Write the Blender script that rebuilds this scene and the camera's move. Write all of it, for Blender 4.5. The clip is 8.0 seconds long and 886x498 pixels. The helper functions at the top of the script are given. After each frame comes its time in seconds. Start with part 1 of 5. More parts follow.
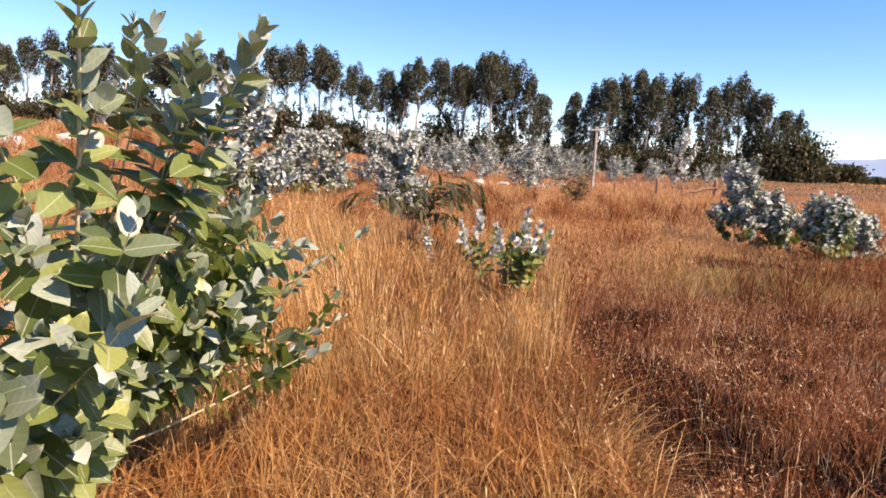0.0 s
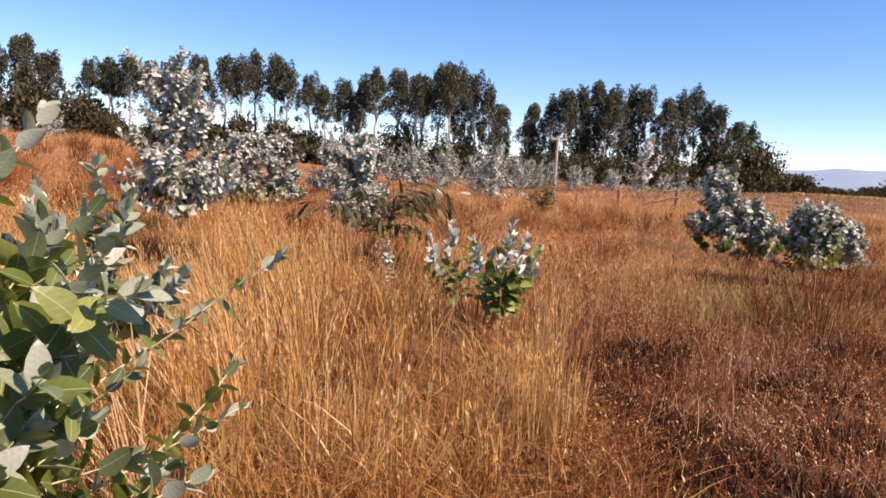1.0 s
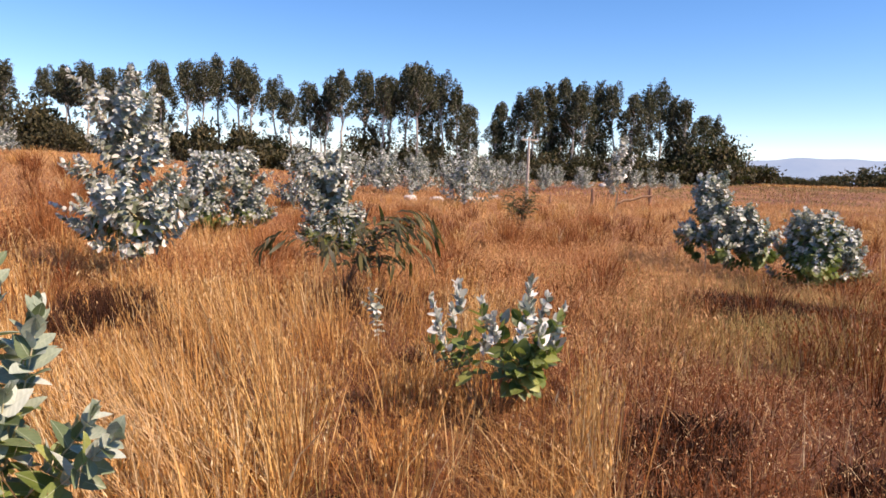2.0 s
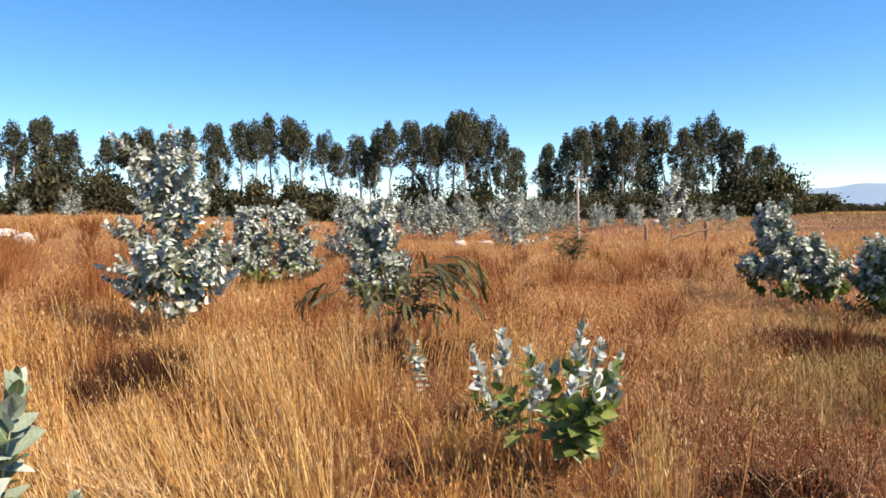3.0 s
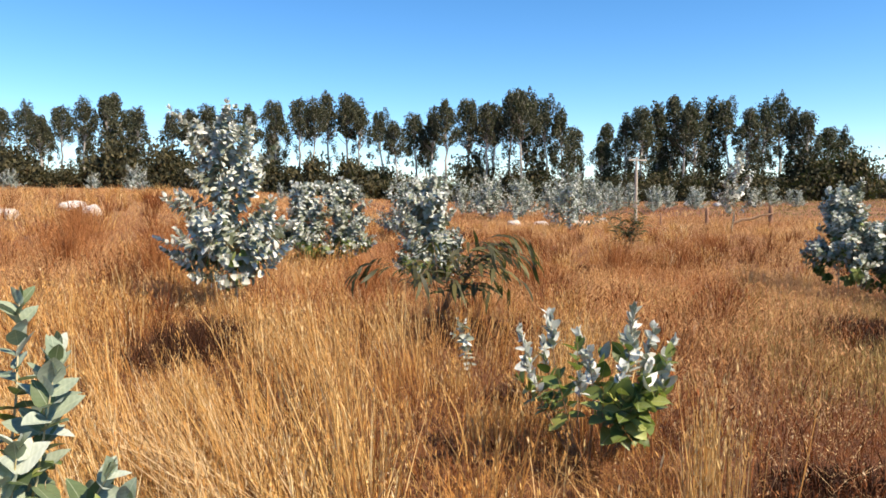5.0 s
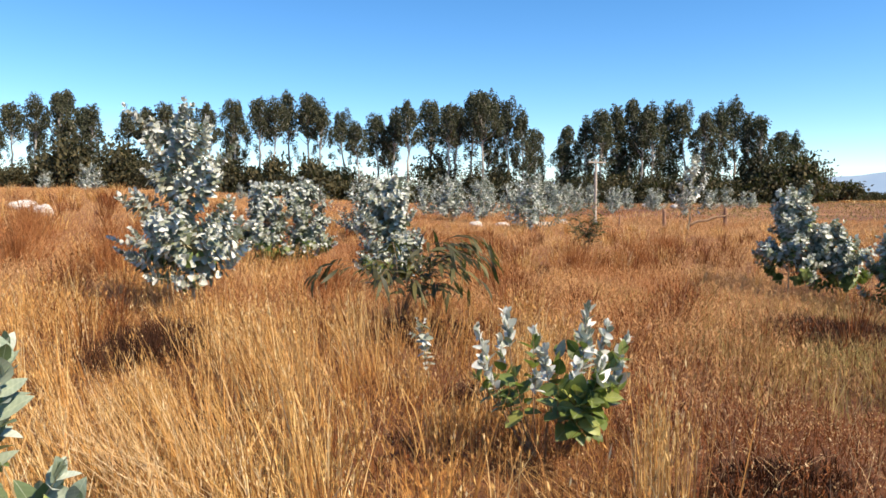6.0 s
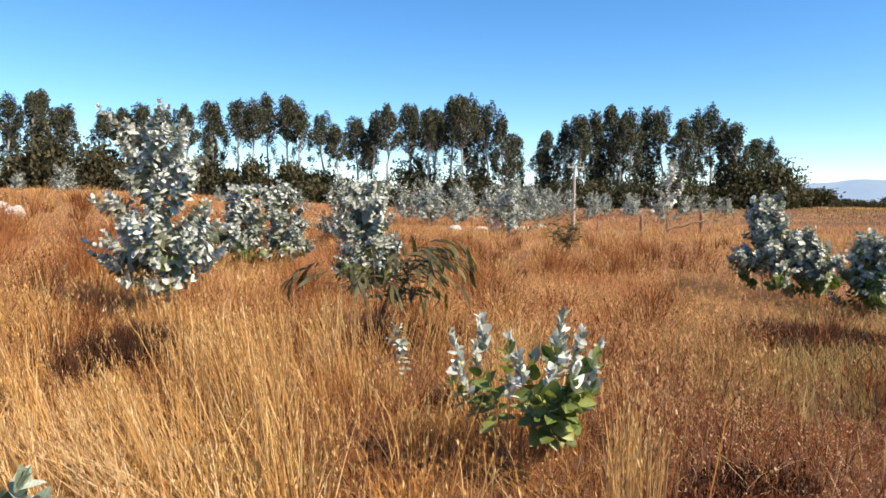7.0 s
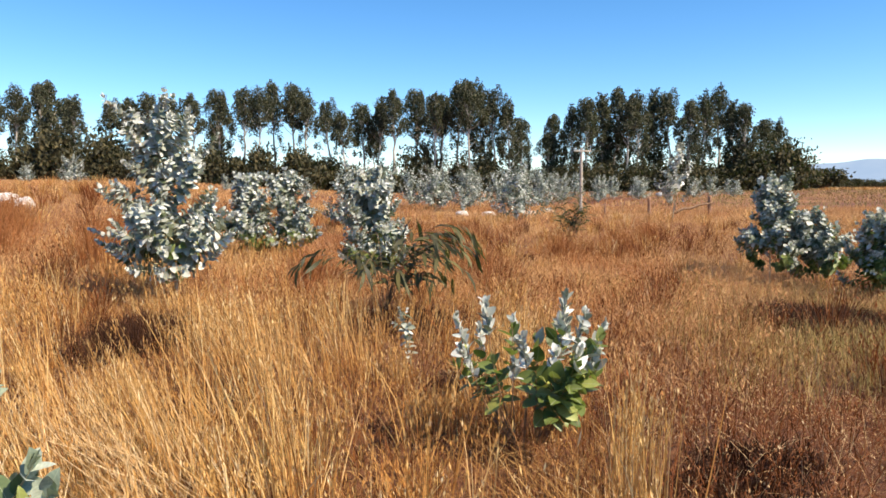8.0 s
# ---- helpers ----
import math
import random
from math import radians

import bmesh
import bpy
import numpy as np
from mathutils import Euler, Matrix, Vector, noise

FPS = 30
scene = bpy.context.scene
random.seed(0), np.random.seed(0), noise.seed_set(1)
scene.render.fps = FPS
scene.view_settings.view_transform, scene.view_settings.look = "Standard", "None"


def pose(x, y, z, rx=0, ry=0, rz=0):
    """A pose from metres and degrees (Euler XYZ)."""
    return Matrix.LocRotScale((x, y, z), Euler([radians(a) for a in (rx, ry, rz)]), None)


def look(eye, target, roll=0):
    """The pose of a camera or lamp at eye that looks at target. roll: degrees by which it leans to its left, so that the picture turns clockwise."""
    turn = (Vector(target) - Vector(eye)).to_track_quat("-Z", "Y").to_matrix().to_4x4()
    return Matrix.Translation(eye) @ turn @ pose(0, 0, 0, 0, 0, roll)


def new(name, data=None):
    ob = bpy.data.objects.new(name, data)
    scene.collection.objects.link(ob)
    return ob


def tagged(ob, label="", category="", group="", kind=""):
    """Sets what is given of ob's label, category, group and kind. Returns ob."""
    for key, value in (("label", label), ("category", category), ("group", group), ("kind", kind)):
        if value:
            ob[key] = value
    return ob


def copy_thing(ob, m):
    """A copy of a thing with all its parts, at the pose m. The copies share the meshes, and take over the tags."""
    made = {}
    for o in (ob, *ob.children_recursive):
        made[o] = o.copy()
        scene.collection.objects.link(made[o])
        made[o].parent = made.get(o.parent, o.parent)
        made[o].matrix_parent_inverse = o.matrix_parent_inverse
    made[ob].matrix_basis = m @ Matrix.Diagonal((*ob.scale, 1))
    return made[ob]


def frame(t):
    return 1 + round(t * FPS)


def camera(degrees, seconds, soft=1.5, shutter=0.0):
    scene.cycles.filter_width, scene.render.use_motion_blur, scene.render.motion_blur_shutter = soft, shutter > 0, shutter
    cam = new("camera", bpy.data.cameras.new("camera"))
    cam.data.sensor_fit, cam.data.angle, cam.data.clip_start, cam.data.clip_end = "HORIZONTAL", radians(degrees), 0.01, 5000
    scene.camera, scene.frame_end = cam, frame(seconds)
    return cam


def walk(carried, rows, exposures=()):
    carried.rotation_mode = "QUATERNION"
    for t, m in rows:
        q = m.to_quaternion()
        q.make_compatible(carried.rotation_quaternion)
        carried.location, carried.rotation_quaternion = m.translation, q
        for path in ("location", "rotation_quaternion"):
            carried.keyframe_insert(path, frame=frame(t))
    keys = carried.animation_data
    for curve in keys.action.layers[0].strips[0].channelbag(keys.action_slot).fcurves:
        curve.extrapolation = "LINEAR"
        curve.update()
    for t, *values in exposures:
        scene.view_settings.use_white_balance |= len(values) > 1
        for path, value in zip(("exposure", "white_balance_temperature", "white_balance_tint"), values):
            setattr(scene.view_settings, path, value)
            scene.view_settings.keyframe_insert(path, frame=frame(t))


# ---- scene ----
cam = camera(64.0, 8.0, soft=1.6)
PATH = [
    (0, (0.126, -2.153, 1.392), (0.08, -0.17, 1.137), 3.6),
    (0.3, (0.179, -1.757, 1.396), (0.07, 0.237, 1.293), 0.5),
    (0.5, (0.193, -1.533, 1.39), (0.061, 0.458, 1.247), -1.0),
    (0.7, (0.15, -1.234, 1.357), (0.051, 0.751, 1.129), 2.1),
    (1, (0.053, -0.815, 1.288), (0.12, 1.172, 1.071), 3.5),
    (1.3, (-0.126, -0.285, 1.347), (0.038, 1.702, 1.187), 3.3),
    (1.5, (-0.187, -0.159, 1.502), (0.025, 1.817, 1.284), 3.7),
    (1.7, (-0.181, 0.015, 1.577), (0.079, 1.984, 1.342), 4.2),
    (2, (-0.152, 0.142, 1.605), (-0.001, 2.125, 1.39), 1.9),
    (2.2, (-0.094, 0.263, 1.597), (-0.068, 2.26, 1.496), -1.4),
    (3.3, (-0.038, 0.54, 1.577), (-0.067, 2.538, 1.488), -0.2),
    (3.5, (-0.029, 0.581, 1.563), (-0.112, 2.575, 1.431), -0.0),
    (4, (-0.013, 0.585, 1.564), (-0.143, 2.575, 1.418), -0.3),
    (5.5, (-0.005, 0.569, 1.563), (-0.16, 2.557, 1.417), 0.1),
    (6, (0.018, 0.548, 1.558), (-0.026, 2.543, 1.415), 0.2),
    (6.5, (0.038, 0.553, 1.557), (0.037, 2.548, 1.409), 0.9),
    (7, (0.04, 0.546, 1.568), (0.054, 2.542, 1.436), 0.6),
    (7.5, (0.054, 0.52, 1.561), (0.058, 2.51, 1.367), 0.7),
    (8, (0.067, 0.526, 1.558), (0.059, 2.518, 1.386), -0.2),
]
walk(cam, [(t, look(e, g, r)) for t, e, g, r in PATH],
     exposures=((0, 0.91, 7700, 28), (1.0, 0.68, 7900, 30), (1.5, 0.58, 8100, 31), (2.0, 0.68, 7700, 26), (3.3, 0.78, 7400, 11), (8.0, 0.78, 7400, 11)))

# ---- world, sun, exposure ----
SUN_BEARING, SUN_HEIGHT = 118.0, 47.0          # degrees clockwise from +y, degrees above the horizon
world = bpy.data.worlds.new("sky")
scene.world = world
world.use_nodes = True
wn = world.node_tree.nodes
sky = wn.new("ShaderNodeTexSky")
sky.sky_type, sky.sun_disc = "NISHITA", False
sky.sun_elevation, sky.sun_rotation = radians(SUN_HEIGHT), radians(SUN_BEARING)
sky.altitude, sky.air_density, sky.dust_density, sky.ozone_density = 1300, 0.9, 0.02, 4.5
wn["Background"].inputs["Strength"].default_value = 0.138
deep = wn.new("ShaderNodeHueSaturation")        # the clear, dry air of the highlands
deep.inputs["Saturation"].default_value = 1.25
world.node_tree.links.new(sky.outputs["Color"], deep.inputs["Color"])
world.node_tree.links.new(deep.outputs["Color"], wn["Background"].inputs["Color"])

sun = new("sun", bpy.data.lights.new("sun", "SUN"))
sun.data.energy, sun.data.angle, sun.data.color = 5.0, radians(0.55), (1.0, 0.93, 0.82)
toward = Vector((math.sin(radians(SUN_BEARING)) * math.cos(radians(SUN_HEIGHT)),
                 math.cos(radians(SUN_BEARING)) * math.cos(radians(SUN_HEIGHT)), math.sin(radians(SUN_HEIGHT))))
sun.matrix_world = look(toward * 40, (0, 0, 0))


# ---- materials ----
def material(name):
    m = bpy.data.materials.new(name)
    m.use_nodes = True
    t = m.node_tree
    return m, t.nodes, t.links, t.nodes["Principled BSDF"]


def ramp(nodes, stops):
    r = nodes.new("ShaderNodeValToRGB")
    while len(r.color_ramp.elements) < len(stops):
        r.color_ramp.elements.new(0.5)
    for e, (p, c) in zip(r.color_ramp.elements, stops):
        e.position, e.color = p, (*c, 1)
    return r


def noise_tex(nodes, links, scale, detail=3.0, rough=0.55, coord="Object"):
    tc = nodes.new("ShaderNodeTexCoord")
    n = nodes.new("ShaderNodeTexNoise")
    n.inputs["Scale"].default_value, n.inputs["Detail"].default_value, n.inputs["Roughness"].default_value = scale, detail, rough
    links.new(tc.outputs[coord], n.inputs["Vector"])
    return n


def mix(nodes, links, fac, a, b, blend="MIX"):
    m = nodes.new("ShaderNodeMix")
    m.data_type, m.blend_type = "RGBA", blend
    for socket, value in ((m.inputs[0], fac), (m.inputs[6], a), (m.inputs[7], b)):
        if hasattr(value, "links"):
            links.new(value, socket)
        elif isinstance(value, float):
            socket.default_value = value
        else:
            socket.default_value = (*value, 1)
    return m.outputs[2]


def add_translucent(nodes, links, bsdf, color, amount):
    tr = nodes.new("ShaderNodeBsdfTranslucent")
    links.new(color, tr.inputs["Color"])
    ms = nodes.new("ShaderNodeMixShader")
    ms.inputs[0].default_value = amount
    links.new(bsdf.outputs[0], ms.inputs[1])
    links.new(tr.outputs[0], ms.inputs[2])
    links.new(ms.outputs[0], nodes["Material Output"].inputs["Surface"])


def mat_grass(name, stops, patch, patch_scale=0.7, see_through=0.3, rough=0.75):
    """Dry grass: colour by blade, drifting towards patch over a metre or so."""
    m, n, l, b = material(name)
    geo = n.new("ShaderNodeNewGeometry")
    r = ramp(n, stops)
    l.new(geo.outputs["Random Per Island"], r.inputs[0])
    big = noise_tex(n, l, patch_scale, 3.0)
    pr = ramp(n, [(0.42, (0, 0, 0)), (0.66, (1, 1, 1))])
    l.new(big.outputs["Fac"], pr.inputs[0])
    c = mix(n, l, pr.outputs[0], r.outputs[0], patch)
    fine = noise_tex(n, l, 26.0, 2.0)
    fr = ramp(n, [(0.3, (0.72, 0.70, 0.68)), (0.7, (1.15, 1.12, 1.1))])
    l.new(fine.outputs["Fac"], fr.inputs[0])
    c = mix(n, l, 0.8, c, fr.outputs[0], "MULTIPLY")
    l.new(c, b.inputs["Base Color"])
    b.inputs["Roughness"].default_value = rough
    b.inputs["Specular IOR Level"].default_value = 0.25
    add_translucent(n, l, b, c, see_through)
    return m


def mat_leaf(name, stops, see_through=0.2, rough=0.5, single=False, tint=(0.2, 0.3, 0.06), veins=False):
    """Waxy gum leaf. single: a leaf that is an object of its own, with veins along its UV."""
    m, n, l, b = material(name)
    r = ramp(n, stops)
    if single:
        info = n.new("ShaderNodeObjectInfo")
        l.new(info.outputs["Random"], r.inputs[0])
    else:
        geo = n.new("ShaderNodeNewGeometry")
        l.new(geo.outputs["Random Per Island"], r.inputs[0])
    c = r.outputs[0]
    blot = noise_tex(n, l, 3.5 if single else 9.0, 4.0)
    br = ramp(n, [(0.3, (0.78, 0.8, 0.78)), (0.7, (1.12, 1.1, 1.08))])
    l.new(blot.outputs["Fac"], br.inputs[0])
    c = mix(n, l, 0.8, c, br.outputs[0], "MULTIPLY")
    if single or veins:
        uv = n.new("ShaderNodeUVMap")
        sep = n.new("ShaderNodeSeparateXYZ")
        l.new(uv.outputs[0], sep.inputs[0])
        d = n.new("ShaderNodeMath"); d.operation = "SUBTRACT"; d.inputs[1].default_value = 0.5
        l.new(sep.outputs["Y"], d.inputs[0])
        a = n.new("ShaderNodeMath"); a.operation = "ABSOLUTE"
        l.new(d.outputs[0], a.inputs[0])
        vr = ramp(n, [(0.004, (0.7, 0.7, 0.7)), (0.02, (0, 0, 0))])
        l.new(a.outputs[0], vr.inputs[0])
        c = mix(n, l, vr.outputs[0], c, (0.44, 0.47, 0.33))
        rib = n.new("ShaderNodeTexWave")                # side veins, slanting off the midrib
        rib.bands_direction = "X"
        rib.inputs["Scale"].default_value, rib.inputs["Distortion"].default_value = 2.2, 1.2
        slant = n.new("ShaderNodeMapping")
        slant.inputs["Rotation"].default_value = (0, 0, 0.5)
        l.new(uv.outputs[0], slant.inputs["Vector"])
        l.new(slant.outputs[0], rib.inputs["Vector"])
        rr = ramp(n, [(0.0, (0.92, 0.93, 0.91)), (0.8, (1.0, 1.0, 1.0)), (1.0, (1.08, 1.07, 1.06))])
        l.new(rib.outputs["Fac"], rr.inputs[0])
        c = mix(n, l, 0.8, c, rr.outputs[0], "MULTIPLY")
        w = n.new("ShaderNodeTexWave")
        w.inputs["Scale"].default_value, w.inputs["Distortion"].default_value = 2.0, 6.0
        l.new(uv.outputs[0], w.inputs["Vector"])
        bump = n.new("ShaderNodeBump")
        bump.inputs["Strength"].default_value, bump.inputs["Distance"].default_value = 0.06, 0.004
        l.new(w.outputs["Fac"], bump.inputs["Height"])
        l.new(bump.outputs[0], b.inputs["Normal"])
    l.new(c, b.inputs["Base Color"])
    b.inputs["Roughness"].default_value = rough
    b.inputs["Specular IOR Level"].default_value = 0.35
    tc = mix(n, l, 0.75, c, tint)
    add_translucent(n, l, b, tc, see_through)
    return m


def mat_rough(name, a, b_, scale, bump=0.3, rough=0.85, detail=6.0, stretch=None):
    """Bark, wood, stone: two tones at two scales and a fine relief."""
    m, n, l, b = material(name)
    big, small = noise_tex(n, l, scale, detail), noise_tex(n, l, scale * 9, 4.0)
    if stretch:
        mp = n.new("ShaderNodeMapping")
        mp.inputs["Scale"].default_value = stretch
        tc = n.new("ShaderNodeTexCoord")
        l.new(tc.outputs["Object"], mp.inputs["Vector"])
        l.new(mp.outputs[0], big.inputs["Vector"])
        l.new(mp.outputs[0], small.inputs["Vector"])
    r = ramp(n, [(0.32, a), (0.68, b_)])
    l.new(big.outputs["Fac"], r.inputs[0])
    r2 = ramp(n, [(0.3, (0.7, 0.7, 0.7)), (0.7, (1.1, 1.1, 1.1))])
    l.new(small.outputs["Fac"], r2.inputs[0])
    l.new(mix(n, l, 0.8, r.outputs[0], r2.outputs[0], "MULTIPLY"), b.inputs["Base Color"])
    bp = n.new("ShaderNodeBump")
    bp.inputs["Strength"].default_value, bp.inputs["Distance"].default_value = bump, 0.02
    l.new(small.outputs["Fac"], bp.inputs["Height"])
    l.new(bp.outputs[0], b.inputs["Normal"])
    b.inputs["Roughness"].default_value = rough
    return m


M_STRAW = mat_grass("straw_grass", [(0.0, (0.22, 0.085, 0.026)), (0.25, (0.48, 0.24, 0.07)), (0.55, (0.71, 0.43, 0.15)), (0.8, (0.83, 0.59, 0.26)), (1.0, (0.88, 0.74, 0.47))],
                    (0.60, 0.30, 0.09), 1.3, 0.3)
M_PALE = mat_grass("pale_golden_stalks", [(0.0, (0.40, 0.20, 0.055)), (0.5, (0.64, 0.39, 0.14)), (1.0, (0.82, 0.62, 0.33))], (0.56, 0.30, 0.10), 1.6, 0.3)
M_TANGLE = mat_grass("tangled_straw", [(0.0, (0.20, 0.085, 0.028)), (0.45, (0.46, 0.24, 0.075)), (0.8, (0.66, 0.41, 0.155)), (1.0, (0.78, 0.60, 0.31))], (0.42, 0.18, 0.05), 1.1, 0.3)
M_RED = mat_grass("red_grass", [(0.0, (0.08, 0.019, 0.005)), (0.45, (0.19, 0.052, 0.012)), (0.82, (0.31, 0.10, 0.026)), (0.93, (0.44, 0.21, 0.08)), (1.0, (0.62, 0.44, 0.28))],
                  (0.20, 0.062, 0.015), 0.6, 0.25)
M_FIELD = mat_grass("field_grass", [(0.0, (0.26, 0.09, 0.03)), (0.4, (0.48, 0.20, 0.07)), (0.75, (0.60, 0.31, 0.12)), (1.0, (0.74, 0.50, 0.26))],
                    (0.66, 0.41, 0.19), 0.2, 0.28)
M_DULL = mat_grass("dull_green_grass", [(0.0, (0.18, 0.17, 0.05)), (0.5, (0.40, 0.33, 0.11)), (1.0, (0.68, 0.54, 0.25))],
                   (0.52, 0.33, 0.12), 0.8, 0.3)
M_LITTER = mat_grass("dry_litter", [(0.0, (0.07, 0.024, 0.009)), (0.6, (0.18, 0.068, 0.022)), (1.0, (0.44, 0.25, 0.11))],
                     (0.14, 0.05, 0.018), 1.2, 0.2)
M_PLAIN = mat_grass("plain_grass", [(0.0, (0.24, 0.13, 0.055)), (0.5, (0.38, 0.23, 0.095)), (1.0, (0.56, 0.40, 0.20))], (0.30, 0.23, 0.09), 0.05, 0.25)
# near-black blades: the shade of the grass hollows put into their colour
M_HOLLOW_SHADE = mat_grass("hollow_shade_stubble", [(0.0, (0.024, 0.009, 0.004)), (0.7, (0.07, 0.024, 0.008)), (1.0, (0.17, 0.07, 0.025))], (0.04, 0.014, 0.005), 1.2, 0.05)
M_SEED = mat_grass("seed_husk", [(0.0, (0.40, 0.22, 0.09)), (0.5, (0.64, 0.43, 0.21)), (1.0, (0.85, 0.70, 0.45))], (0.66, 0.45, 0.23), 1.5, 0.25)
M_RUST = mat_grass("rust_grass", [(0.0, (0.20, 0.065, 0.022)), (0.5, (0.38, 0.145, 0.048)), (0.9, (0.52, 0.24, 0.09)), (1.0, (0.68, 0.42, 0.21))], (0.42, 0.17, 0.06), 0.6, 0.3)
M_LOW = mat_grass("low_straw", [(0.0, (0.14, 0.052, 0.018)), (0.5, (0.36, 0.155, 0.05)), (1.0, (0.64, 0.38, 0.15))], (0.30, 0.115, 0.036), 1.1, 0.3)

SILVER = [(0.0, (0.08, 0.10, 0.055)), (0.22, (0.21, 0.23, 0.17)), (0.6, (0.43, 0.45, 0.39)), (0.85, (0.56, 0.57, 0.52)), (1.0, (0.72, 0.72, 0.67))]
GREEN = [(0.0, (0.045, 0.07, 0.016)), (0.4, (0.125, 0.165, 0.04)), (0.8, (0.22, 0.265, 0.09)), (1.0, (0.36, 0.38, 0.11))]
GREY = [(0.0, (0.06, 0.08, 0.055)), (0.35, (0.19, 0.215, 0.18)), (0.75, (0.36, 0.385, 0.35)), (1.0, (0.66, 0.67, 0.63))]
M_SILVER = mat_leaf("silver_leaf", SILVER, 0.14)
M_SILVER_1 = mat_leaf("silver_leaf_veined", SILVER, 0.14, 0.42, True)
TIP = [(0.0, (0.24, 0.26, 0.21)), (0.35, (0.45, 0.46, 0.42)), (0.75, (0.64, 0.64, 0.60)), (1.0, (0.80, 0.79, 0.75))]
SAGE = [(0.0, (0.07, 0.105, 0.04)), (0.4, (0.18, 0.225, 0.125)), (0.75, (0.29, 0.34, 0.25)), (1.0, (0.43, 0.47, 0.41))]
M_SAGE = mat_leaf("sage_leaf", SAGE, 0.16, 0.5, False, (0.2, 0.3, 0.06), True)
M_GREEN_BROAD = mat_leaf("green_broad_leaf", GREEN, 0.25, 0.42, False, (0.32, 0.42, 0.06), True)
M_SAGE_1 = mat_leaf("sage_leaf_veined", SAGE, 0.18, 0.45, True, (0.3, 0.38, 0.08))
PALE_SAGE = [(0.0, (0.20, 0.25, 0.17)), (0.5, (0.34, 0.39, 0.31)), (1.0, (0.52, 0.56, 0.49))]
M_PALE_SAGE_1 = mat_leaf("pale_sage_leaf_veined", PALE_SAGE, 0.12, 0.5, True)
M_TIP = mat_leaf("powdery_tip_leaf", TIP, 0.12, 0.6)
M_TIP_1 = mat_leaf("powdery_tip_leaf_veined", TIP, 0.12, 0.55, True)
M_GREEN = mat_leaf("green_leaf", GREEN, 0.22)
M_GREEN_1 = mat_leaf("green_leaf_veined", GREEN, 0.25, 0.38, True, (0.32, 0.42, 0.06))
M_GREY = mat_leaf("grey_green_leaf", GREY, 0.16)
M_OLIVE = mat_leaf("olive_leaf", [(0.0, (0.025, 0.024, 0.009)), (0.6, (0.06, 0.055, 0.018)), (1.0, (0.16, 0.13, 0.04))], 0.14, 0.6)
M_CROWN = mat_leaf("gum_crown_leaf", [(0.0, (0.020, 0.022, 0.011)), (0.5, (0.046, 0.048, 0.024)), (0.9, (0.088, 0.086, 0.045)), (1.0, (0.16, 0.15, 0.095))], 0.08, 0.7)
M_UNDER = mat_leaf("undergrowth_leaf", [(0.0, (0.022, 0.021, 0.010)), (0.6, (0.052, 0.047, 0.020)), (1.0, (0.11, 0.085, 0.036))], 0.08, 0.75)
M_TWIG = mat_rough("young_gum_stem", (0.45, 0.36, 0.18), (0.66, 0.58, 0.38), 14, 0.3, 0.6)
M_TWIG_DARK = mat_rough("brown_twig", (0.20, 0.10, 0.05), (0.36, 0.22, 0.12), 14, 0.3, 0.7)
M_BARK = mat_rough("gum_bark", (0.34, 0.29, 0.24), (0.62, 0.58, 0.52), 1.2, 0.4, 0.8, 6.0, (1, 1, 0.25))
M_WOOD = mat_rough("weathered_wood", (0.34, 0.27, 0.21), (0.58, 0.50, 0.42), 3.0, 0.5, 0.85, 6.0, (6, 6, 0.6))
M_POST = mat_rough("brown_post_wood", (0.20, 0.09, 0.05), (0.40, 0.22, 0.13), 4.0, 0.5, 0.85, 6.0, (6, 6, 0.6))
M_STONE = mat_rough("pale_stone", (0.50, 0.43, 0.36), (0.78, 0.74, 0.68), 1.6, 0.6, 0.9)
M_WALL = mat_rough("white_plaster", (0.72, 0.71, 0.68), (0.82, 0.81, 0.79), 0.6, 0.1, 0.8)
M_ROOF = mat_rough("grey_sheet_roof", (0.30, 0.31, 0.33), (0.42, 0.43, 0.45), 0.8, 0.1, 0.5)
M_CERAMIC = mat_rough("grey_insulator", (0.35, 0.34, 0.33), (0.5, 0.5, 0.5), 8.0, 0.05, 0.3)


def mat_ground():
    m, n, l, b = material("red_earth_and_litter")
    big, mid, fine = noise_tex(n, l, 0.09, 4.0), noise_tex(n, l, 0.9, 5.0), noise_tex(n, l, 22.0, 5.0, 0.7)
    r = ramp(n, [(0.36, (0.19, 0.07, 0.028)), (0.52, (0.26, 0.112, 0.043)), (0.66, (0.37, 0.20, 0.08))])
    l.new(big.outputs["Fac"], r.inputs[0])
    r2 = ramp(n, [(0.35, (0.68, 0.60, 0.55)), (0.65, (1.1, 1.08, 1.05))])
    l.new(mid.outputs["Fac"], r2.inputs[0])
    r3 = ramp(n, [(0.3, (0.5, 0.46, 0.44)), (0.7, (1.25, 1.22, 1.2))])
    l.new(fine.outputs["Fac"], r3.inputs[0])
    c = mix(n, l, 0.9, r.outputs[0], r2.outputs[0], "MULTIPLY")
    c = mix(n, l, 0.9, c, r3.outputs[0], "MULTIPLY")
    l.new(c, b.inputs["Base Color"])
    bp = n.new("ShaderNodeBump")
    bp.inputs["Strength"].default_value, bp.inputs["Distance"].default_value = 0.9, 0.06
    l.new(fine.outputs["Fac"], bp.inputs["Height"])
    l.new(bp.outputs[0], b.inputs["Normal"])
    b.inputs["Roughness"].default_value = 0.95
    return m


